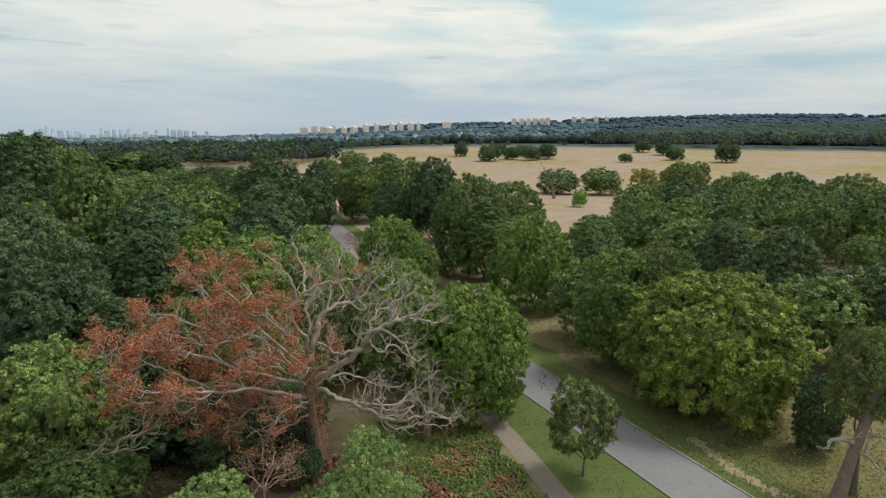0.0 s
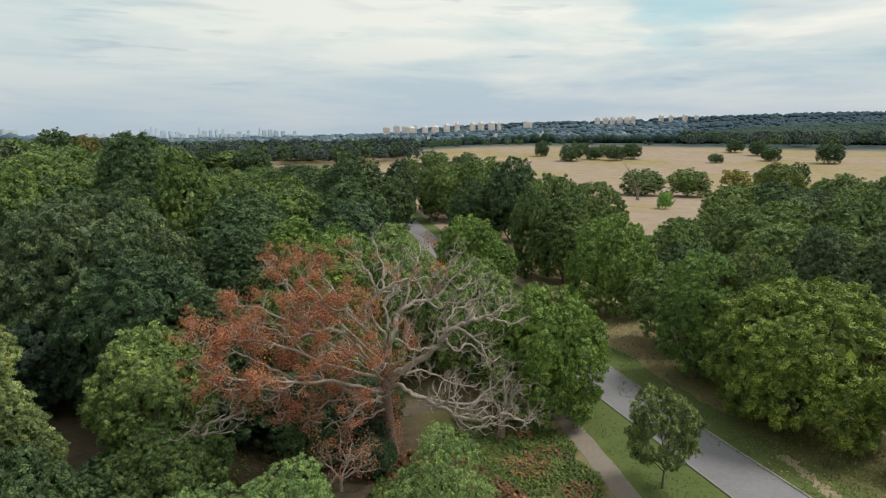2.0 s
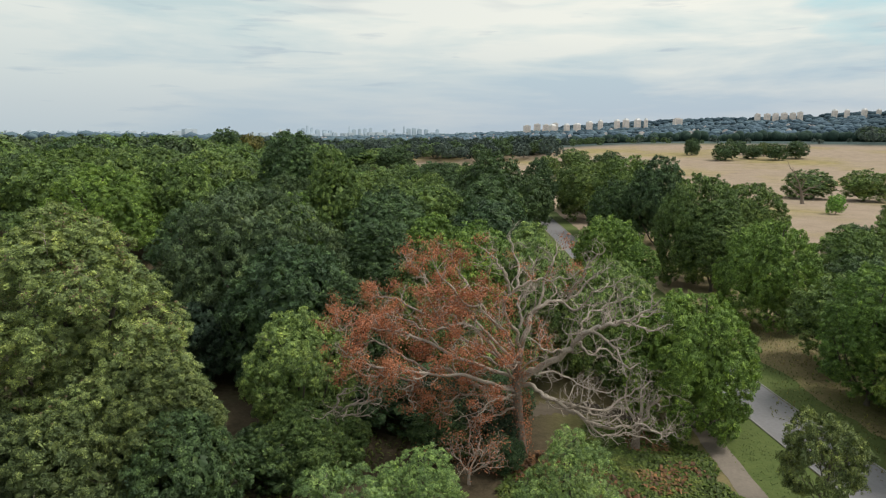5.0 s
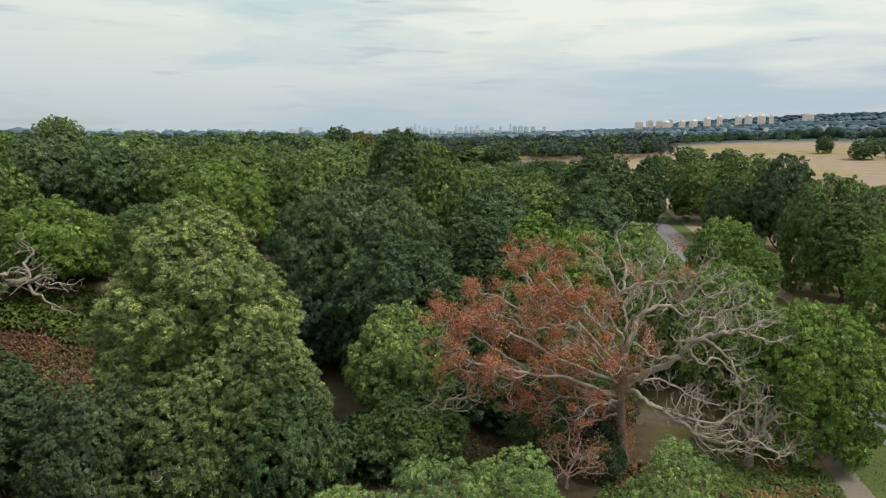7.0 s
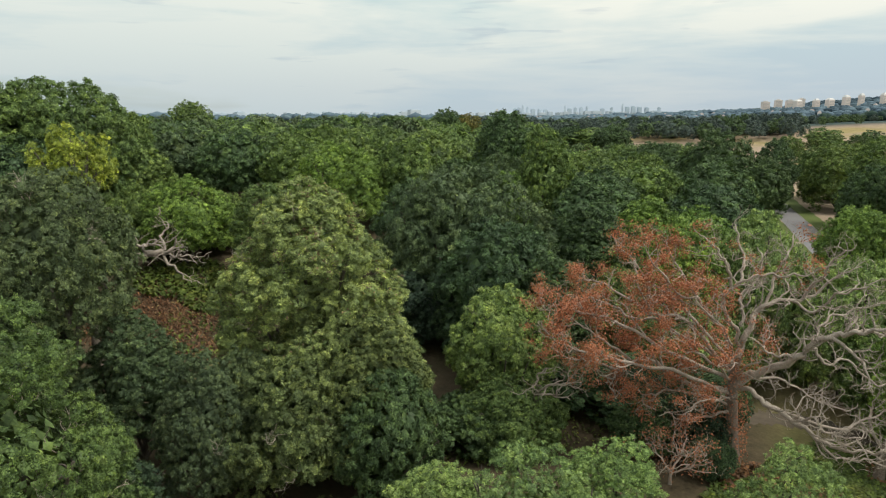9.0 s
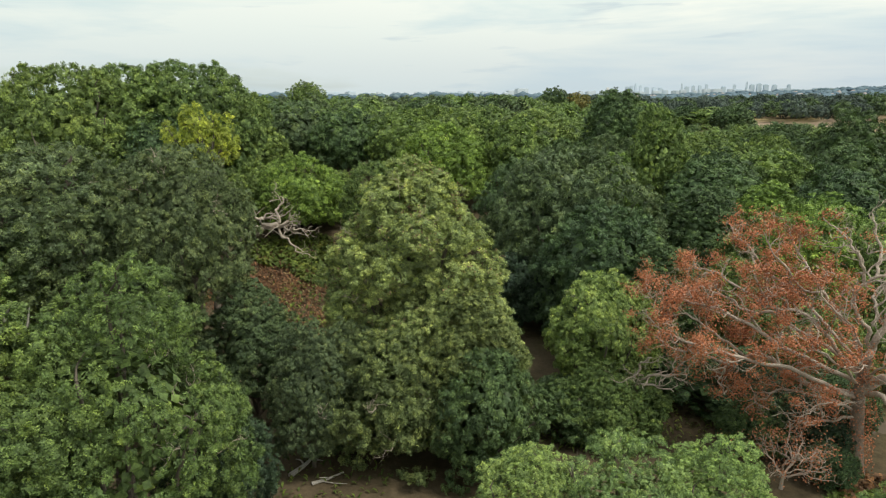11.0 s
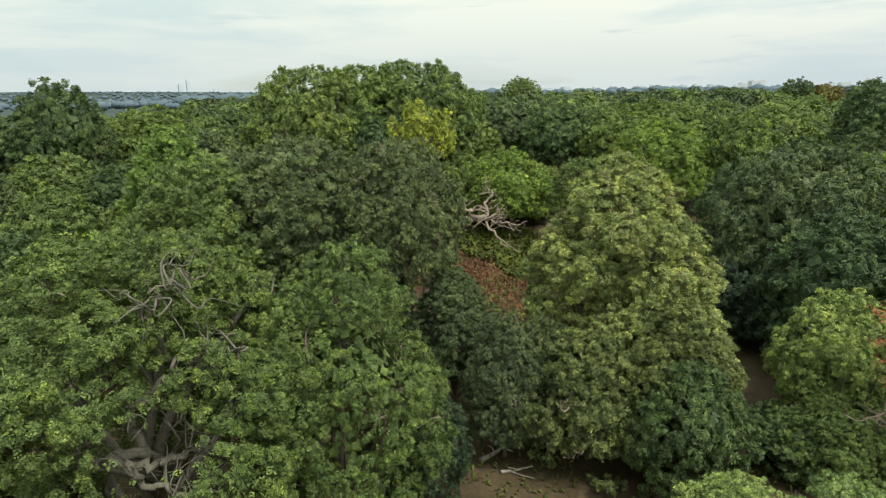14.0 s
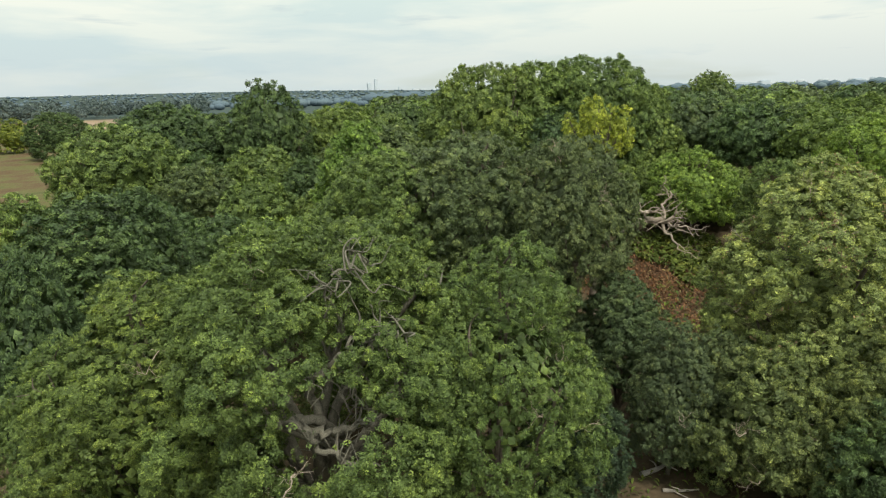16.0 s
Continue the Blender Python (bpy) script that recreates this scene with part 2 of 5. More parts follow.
GROUND = ground_material()
ASPHALT = grainy("asphalt", (0.165, 0.160, 0.168), (0.245, 0.238, 0.248), 3.0, 0.85, 0.2, 0.01)
GRAVEL = grainy("path_gravel", (0.17, 0.145, 0.12), (0.26, 0.22, 0.185), 4.0)
VERGE = grainy("verge_grass", (0.072, 0.106, 0.030), (0.125, 0.150, 0.048), 2.2, 0.95, 0.8, 0.06)
KERB = grainy("kerb_concrete", (0.22, 0.21, 0.20), (0.34, 0.325, 0.305), 2.0)
BARE_EARTH = grainy("bare_earth", (0.24, 0.20, 0.125), (0.33, 0.27, 0.18), 1.5, 0.95, 0.5, 0.04)
WOOD_EARTH = grainy("wood_earth", (0.075, 0.062, 0.048), (0.150, 0.122, 0.092), 1.5, 0.95, 0.5, 0.04)
BRICK_FAR = grainy("pale_concrete", (0.74, 0.64, 0.59), (0.84, 0.74, 0.69), 0.3)
ROOF_FAR = grainy("roof_pale", (0.63, 0.61, 0.61), (0.71, 0.71, 0.71), 0.3)
# skyline colours sit close to the sky's: haze painted into stone and glass
STONE_FAR = grainy("stone_haze_tint", (0.52, 0.59, 0.66), (0.62, 0.67, 0.73), 0.02)
GLASS_FAR = grainy("glass_haze_tint", (0.47, 0.55, 0.65), (0.55, 0.64, 0.72), 0.05)
def far_wood_material(name, col, alt):
    """Tree crowns too far off for their leaves to show: one tone a tree, mottled by clumps."""
    m = Nodes(name)
    m.bsdf.inputs["Roughness"].default_value = 0.9
    m.bsdf.inputs["Specular IOR Level"].default_value = 0.1
    clump = m.noise(0.32, 4.0, 0.7, "World")
    base = m.ramp(m.noise(0.004, 3.0, 0.6, "World"), [(0.35, col), (0.65, alt)])
    geo = m.n.new("ShaderNodeNewGeometry")
    each = m.ramp(geo.outputs["Random Per Island"], [(0.0, (0.90, 0.91, 0.93)), (0.5, (1.0, 1.0, 1.0)), (0.85, (1.06, 1.05, 1.01)), (1.0, (1.15, 1.12, 1.03))])
    c = m.mix(1.0, base, each, "MULTIPLY")
    m.color(m.mix(1.0, c, m.ramp(clump, [(0.3, (0.84, 0.85, 0.87)), (0.7, (1.14, 1.13, 1.10))]), "MULTIPLY"))
    m.bump(clump, 0.4, 2.5)
    return m.mat


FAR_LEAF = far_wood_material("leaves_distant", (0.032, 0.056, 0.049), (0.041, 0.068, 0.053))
# ridge woods turn bluer and paler: distance haze put into the base colour
RIDGE_HAZE_LEAF = far_wood_material("leaves_ridge_haze_tint", (0.058, 0.090, 0.120), (0.064, 0.098, 0.124))
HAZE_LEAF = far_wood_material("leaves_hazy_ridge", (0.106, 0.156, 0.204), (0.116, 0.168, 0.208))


# ---- shape helpers ----
def smooth01(a):
    a = min(max(a, 0.0), 1.0)
    return a * a * (3 - 2 * a)


def land(x, y):
    """Height of the land: level near the road, rising to the far field, to the wood's hill and to the ridges."""
    r, az = math.hypot(x, y), math.degrees(math.atan2(x, y))
    west = smooth01((-az - 30) / 16)
    z = (21 * smooth01((r - 250) / 500) * (1 - 0.62 * smooth01((2 - az) / 24)) - 12 * smooth01((r - 720) / 500) * smooth01((14 - az) / 6)) * (1 - west)
    z += west * (9 * smooth01((r - 58) / 70) + 4 * smooth01((r - 150) / 250))
    z += 24 * smooth01((r - 780) / 800) * smooth01((az - 10) / 16) * smooth01((70 - az) / 20)
    ridge = float(np.interp(az, (-44, -25, -14, 0, 11, 30, 60, 90), (0, 24, 52, 105, 122, 116, 80, 0)))
    z += ridge * smooth01((r - 1200) / 3000)
    z += 58 * smooth01((r - 1500) / 3000) * smooth01((-az - 60) / 45)
    if r > 140:
        z += 1.5 * (noise.noise(Vector((x * 0.006, y * 0.006, 0))))
    return z


def raw_mesh(name, verts, faces, material, smooth=False, uv=None):
    me = bpy.data.meshes.new(name)
    verts = np.asarray(verts, dtype=np.float32)
    me.vertices.add(len(verts))
    me.vertices.foreach_set("co", verts.ravel())
    sizes = np.array([len(f) for f in faces]) if not isinstance(faces, np.ndarray) else np.full(len(faces), faces.shape[1])
    flat = faces.ravel() if isinstance(faces, np.ndarray) else np.concatenate([np.asarray(f) for f in faces])
    me.loops.add(len(flat))
    me.loops.foreach_set("vertex_index", flat.astype(np.int32))
    me.polygons.add(len(sizes))
    me.polygons.foreach_set("loop_start", np.concatenate([[0], np.cumsum(sizes)[:-1]]).astype(np.int32))
    me.polygons.foreach_set("loop_total", sizes.astype(np.int32))
    me.polygons.foreach_set("use_smooth", np.full(len(sizes), smooth))
    if uv is not None:
        me.uv_layers.new(name="spray").data.foreach_set("uv", np.asarray(uv, np.float32).ravel())
    me.update(calc_edges=True)
    me.validate()
    if material:
        me.materials.append(material)
    return me


class Tubes:
    """Gathers tapered tubes of quads."""

    def __init__(self):
        self.v, self.f, self.count = [], [], 0

    def tube(self, pts, radii, sides=6):
        pts = np.asarray(pts, float)
        n = len(pts)
        tan = np.gradient(pts, axis=0)
        tan /= np.linalg.norm(tan, axis=1)[:, None] + 1e-9
        ref = np.array([0.31, 0.17, 0.93]) if abs(tan[0][2]) < 0.8 else np.array([0.95, 0.2, 0.1])
        a = np.cross(tan, ref)
        a /= np.linalg.norm(a, axis=1)[:, None] + 1e-9
        b = np.cross(tan, a)
        ang = np.linspace(0, 2 * math.pi, sides, endpoint=False)
        ring = a[:, None] * np.cos(ang)[None, :, None] + b[:, None] * np.sin(ang)[None, :, None]
        self.v.append((pts[:, None] + ring * np.asarray(radii, float)[:, None, None]).reshape(-1, 3))
        i = np.arange(n - 1)[:, None] * sides
        j = np.arange(sides)[None, :]
        k = (j + 1) % sides
        q = np.stack([i + j, i + k, i + sides + k, i + sides + j], -1).reshape(-1, 4) + self.count
        self.f.append(q)
        self.count += n * sides

    def mesh(self, name, material):
        return raw_mesh(name, np.concatenate(self.v), np.concatenate(self.f), material, True)


def spline(pts, per=5):
    """A smooth line through a few control points."""
    p = np.asarray(pts, float)
    p = np.vstack([2 * p[0] - p[1], p, 2 * p[-1] - p[-2]])
    out = []
    for i in range(1, len(p) - 2):
        for t in np.linspace(0, 1, per, endpoint=False):
            a, b, c, d = p[i - 1], p[i], p[i + 1], p[i + 2]
            out.append(0.5 * (2 * b + (c - a) * t + (2 * a - 5 * b + 4 * c - d) * t * t + (3 * b - a - 3 * c + d) * t ** 3))
    out.append(p[-2])
    return np.array(out)


def unit(v):
    return v / (np.linalg.norm(v, axis=-1, keepdims=True) + 1e-9)


def leaf_faces(rng, pos, nrm, length, width=0.92):
    """Folded diamond leaves at pos, facing nrm."""
    n = len(pos)
    nrm = unit(nrm)
    t = unit(np.cross(nrm, rng.normal(size=(n, 3))))
    b = np.cross(nrm, t)
    ln = (length * rng.uniform(0.7, 1.3, n))[:, None]
    w = ln * width * 0.5
    v = np.empty((n, 4, 3), np.float32)
    v[:, 0] = pos - t * ln * 0.5
    v[:, 1] = pos + b * w - nrm * ln * 0.12
    v[:, 2] = pos + t * ln * 0.5
    v[:, 3] = pos - b * w - nrm * ln * 0.12
    return v.reshape(-1, 3), np.arange(4 * n, dtype=np.int32).reshape(-1, 4)


def spray_uv(rng, n):
    """One stretch of the leaf pattern for each of n leaf faces."""
    uv = np.array([(-0.5, 0), (0, 0.46), (0.5, 0), (0, -0.46)])[None] + rng.uniform(0, 60, (n, 1, 2))
    return uv.reshape(-1, 2)


def sphere_dirs(rng, n):
    return unit(rng.normal(size=(n, 3)))


def cube_sphere(n):
    """Unit sphere of quads: points and faces."""
    pts, faces, at = [], [], {}
    for axis in range(3):
        for sign in (-1, 1):
            for a in range(n):
                for b in range(n):
                    ids = []
                    for u, v in ((a, b), (a + 1, b), (a + 1, b + 1), (a, b + 1)):
                        p = [0.0, 0.0, 0.0]
                        p[axis], p[(axis + 1) % 3], p[(axis + 2) % 3] = sign, math.tan((u / n - 0.5) * math.pi / 2), math.tan((v / n - 0.5) * math.pi / 2)
                        key = tuple(round(c, 4) for c in p)
                        if key not in at:
                            at[key] = len(pts)
                            pts.append(unit(np.array(p)))
                        ids.append(at[key])
                    faces.append(ids if sign > 0 else ids[::-1])
    return np.array(pts), np.array(faces, dtype=np.int32)


MOUND = cube_sphere(2)


def crown_cloud(rng, R, z0, z1, lobes, tufts, leaves, leaf, tuft=0.8, lobe_r=(0.26, 0.42), taper=0.2, ragged=0.12, gaps=0.0, flat=0.88, holes=(), wild=0.62, core=0.0, shell=(0.48, 1.16)):
    """Leaf places of a crown: boughs swell out of the dome, tufts cap the boughs, leaves cap the tufts and leave shade beneath."""
    cz, hz = (z0 + z1) / 2, (z1 - z0) / 2
    squash = max(0.6, min(1.1, hz / R))
    even = np.array([1, 1, squash])
    i = np.arange(lobes) + 0.5
    zz = 1 - 1.86 * i / lobes
    ph = i * 2.399963 + rng.uniform(0, 6.28)
    d = np.stack([np.sqrt(1 - zz ** 2) * np.cos(ph), np.sqrt(1 - zz ** 2) * np.sin(ph), zz], -1) + rng.normal(size=(lobes, 3)) * 0.14
    d = unit(d)
    low = d[:, 2] < 0
    flatlen = np.linalg.norm(d[low, :2], axis=1)[:, None] + 1e-6
    d[low, :2] *= np.maximum(flatlen, rng.uniform(0.74, 0.96, (low.sum(), 1))) / flatlen
    lr = R * rng.uniform(*lobe_r, lobes)
    reach = rng.uniform(1 - ragged, 1.04, lobes)
    lc = d * np.stack([R - lr, R - lr, hz - lr * squash], -1) * reach[:, None]
    up = np.clip(lc[:, 2] / hz, 0, 1)
    lc[:, :2] *= (1 - taper * up ** 1.4)[:, None]
    per = np.maximum(4, tufts * (lr / lr.mean()) ** 2 / lobes).astype(int)
    own, cd = [], []
    for k in range(lobes):
        j = np.arange(per[k] * 2) + 0.5
        hgt, turn = 1 - 2 * j / len(j), j * 2.399963 + rng.uniform(0, 6.28)
        ring = np.sqrt(1 - hgt ** 2)
        p = unit(np.stack([ring * np.cos(turn), ring * np.sin(turn), hgt], -1) + rng.normal(size=(len(j), 3)) * 0.15)
        p = p[p @ unit(d[k] + np.array([0, 0, 0.15])) > -0.15]
        cd.append(p)
        own.append(np.full(len(p), k))
    own, cd = np.concatenate(own), np.concatenate(cd)
    cr = tuft * rng.uniform(0.55, 1.25, len(own))
    cc = lc[own] + cd * (lr[own] * rng.uniform(0.84, 1.04, len(own)))[:, None] * even
    keep = rng.random(len(own)) >= gaps
    # tufts buried inside a neighbouring bough are never seen
    for k in range(lobes):
        keep &= ~((((cc - lc[k]) / even) ** 2).sum(1) < (0.74 * lr[k]) ** 2)
    cd, cr, cc = cd[keep], cr[keep], cc[keep]
    w = cr ** 2
    pick = rng.choice(len(cr), leaves, p=w / w.sum())
    ld = unit(sphere_dirs(rng, leaves) + cd[pick] * 0.8 + np.array([0, 0, 0.35]))
    pos = cc[pick] + ld * (cr[pick] * rng.uniform(*shell, leaves))[:, None] * np.array([1, 1, flat])
    outward = unit(pos / np.array([R, R, hz]) + np.array([0, 0, 0.2]))
    nrm = ld * 0.6 + outward * 0.25 + rng.normal(size=(leaves, 3)) * wild + np.array([0, 0, 0.25])
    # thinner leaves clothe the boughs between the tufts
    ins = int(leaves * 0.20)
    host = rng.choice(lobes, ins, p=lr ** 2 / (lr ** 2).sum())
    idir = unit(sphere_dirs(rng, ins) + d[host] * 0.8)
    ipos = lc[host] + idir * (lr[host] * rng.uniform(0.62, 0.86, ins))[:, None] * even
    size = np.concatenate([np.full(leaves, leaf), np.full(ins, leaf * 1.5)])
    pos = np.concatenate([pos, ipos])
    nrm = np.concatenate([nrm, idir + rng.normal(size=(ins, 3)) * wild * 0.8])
    pos[:, 2] += cz
    lc = lc + np.array([0, 0, cz])
    inner = int((2200 if leaf < 0.4 else 1200) * core)
    if inner:
        # the shaded inner leaves round the middle of the crown
        idir = sphere_dirs(rng, inner)
        ipos = idir * np.array([R, R, hz]) * core * rng.uniform(0.8, 1.15, (inner, 1)) + np.array([0, 0, cz])
        pos = np.concatenate([pos, ipos])
        nrm = np.concatenate([nrm, idir + rng.normal(size=(inner, 3)) * 0.35])
        size = np.concatenate([size, np.full(inner, min(R * 0.13, leaf * 1.9))])
    keep = pos[:, 2] > z0 * 0.6
    for hx, hy, hz_, hr, left in holes:
        far = np.linalg.norm(pos - np.array([hx, hy, hz_]), axis=1)
        keep &= (far > hr) | (rng.random(len(pos)) < left)
    # tufts span the whole tone range, leaves behind them only its darker part
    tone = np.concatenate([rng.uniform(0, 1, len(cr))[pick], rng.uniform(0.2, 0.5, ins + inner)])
    deep = np.arange(len(pos)) >= len(pos) - inner
    return pos[keep], nrm[keep], size[keep], tone[keep], deep[keep], lc


INNER_FACES = {}


def make_tree_kind(name, seed, R=7.0, z0=1.4, z1=15.0, lobes=22, tufts=260, leaves=20000, leaf=0.26, trunk=0.42, limbs=9, sprigs=3, boughs=(), bark=None, **kw):
    """Canonical tree: a trunk with limbs and a crown, as two meshes."""
    rng = np.random.default_rng(seed)
    pos, nrm, size, tone, deep, lc = crown_cloud(rng, R, z0, z1, lobes, tufts, leaves, leaf, **kw)
    v, f = leaf_faces(rng, pos, nrm, size * 1.22)
    crown = raw_mesh(name + "_crown", v, f, None, uv=spray_uv(rng, len(f)))
    INNER_FACES[crown.name] = deep.astype(np.int32)
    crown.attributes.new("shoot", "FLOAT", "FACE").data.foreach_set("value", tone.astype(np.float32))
    tb = Tubes()
    fork = z0 * 0.9 + (z1 - z0) * 0.1
    bend = rng.normal(size=2) * 0.25
    tp = spline([(0, 0, -0.4), (bend[0] * 0.3, bend[1] * 0.3, fork * 0.5), (bend[0], bend[1], fork), (bend[0] * 1.6, bend[1] * 1.6, fork + (z1 - z0) * 0.35)], 4)
    u = np.linspace(0, 1, len(tp))
    tb.tube(tp, trunk * (1.0 + 0.7 * np.exp(-u * 14)) * (1 - 0.72 * u), 9)
    for k in rng.choice(len(lc), min(limbs, len(lc)), replace=False):
        s = tp[int(rng.uniform(0.45, 0.9) * (len(tp) - 1))]
        e = lc[k]
        m1 = s * 0.6 + e * 0.4 + rng.normal(size=3) * 0.5 + np.array([0, 0, -0.3])
        lp = spline([s, m1, e, e + unit(e - m1) * 0.4], 4)
        tb.tube(lp, np.linspace(trunk * 0.42, 0.03, len(lp)), 6)
        for _ in range(sprigs):
            a = lp[int(rng.uniform(0.35, 0.95) * (len(lp) - 1))]
            e2 = a + unit(rng.normal(size=3) + np.array([0, 0, 0.5]) + unit(e - s)) * rng.uniform(0.6, 1.5)
            tb.tube(spline([a, (a + e2) / 2 + rng.normal(size=3) * 0.2, e2], 3), np.linspace(trunk * 0.16, 0.015, 7), 4)
    for pts, r in boughs:
        lp = spline(pts, 5)
        lp[1:-1] += rng.normal(size=(len(lp) - 2, 3)) * 0.09
        tb.tube(lp, r * (1 - 0.75 * np.linspace(0, 1, len(lp))), 8)
        for _ in range(9):
            a = lp[int(rng.uniform(0.25, 0.98) * (len(lp) - 1))]
            way = unit(rng.normal(size=3) + np.array([0.3, 0, 0.5]))
            e2 = a + way * rng.uniform(0.5, 1.3)
            e3 = e2 + unit(way + rng.normal(size=3) * 0.7) * rng.uniform(0.4, 1.1)
            tb.tube(spline([a, (a + e2) / 2 + rng.normal(size=3) * 0.22, e2, e3], 4), np.linspace(0.042, 0.008, 13), 4)
    return tb.mesh(name + "_trunk", bark or BARK), crown


GIANT_BOUGHS = [
    ([(0, 0, 3.0), (0.8, 0.4, 5.2), (2.43, 0.85, 7.09)], 0.42), ([(0, 0, 3.6), (0.9, 0.3, 5.2), (1.73, 0.72, 5.95)], 0.36), ([(0, 0, 4.2), (1.2, 0.2, 6.2), (2.13, 0.29, 7.03)], 0.30),
]
GIANT_BOUGHS += [
    ([(2.43, 0.85, 7.09), (3.25, -0.06, 8.07), (3.7, -0.58, 8.36), (3.9, -0.02, 7.91), (3.99, 0.42, 7.35), (4.06, 1.14, 7.0), (4.15, 2.27, 6.52)], 0.21),
    ([(3.61, -0.05, 7.86), (3.52, 0.7, 7.85), (3.31, 1.55, 7.91), (3.15, 2.11, 8.14), (3.14, 2.79, 8.63), (3.3, 3.41, 9.1)], 0.16),
    ([(2.13, 0.29, 7.03), (2.88, 0.04, 9.22), (3.11, 0.53, 9.88), (3.35, 1.08, 10.45), (3.46, 1.53, 11.12), (3.44, 1.82, 11.25)], 0.16),
    ([(3.44, 1.85, 11.21), (3.3, 1.87, 10.36), (3.02, 1.63, 9.46), (2.64, 0.97, 7.54)], 0.11),
    ([(1.73, 0.72, 5.95), (2.52, -1.97, 8.47), (2.82, -1.66, 9.37), (3.08, -1.14, 10.49)], 0.21),
    ([(3.44, 1.83, 10.98), (3.86, 2.81, 11.31), (4.16, 3.39, 11.57)], 0.04),
    ([(2.75, 1.47, 10.65), (2.79, 0.86, 12.18), (3.08, 0.83, 12.96), (3.2, 1.13, 13.18), (3.36, 0.93, 13.77)], 0.06),
    ([(3.21, 1.0, 13.35), (3.45, 1.77, 13.59), (3.57, 2.29, 13.67)], 0.04),
]
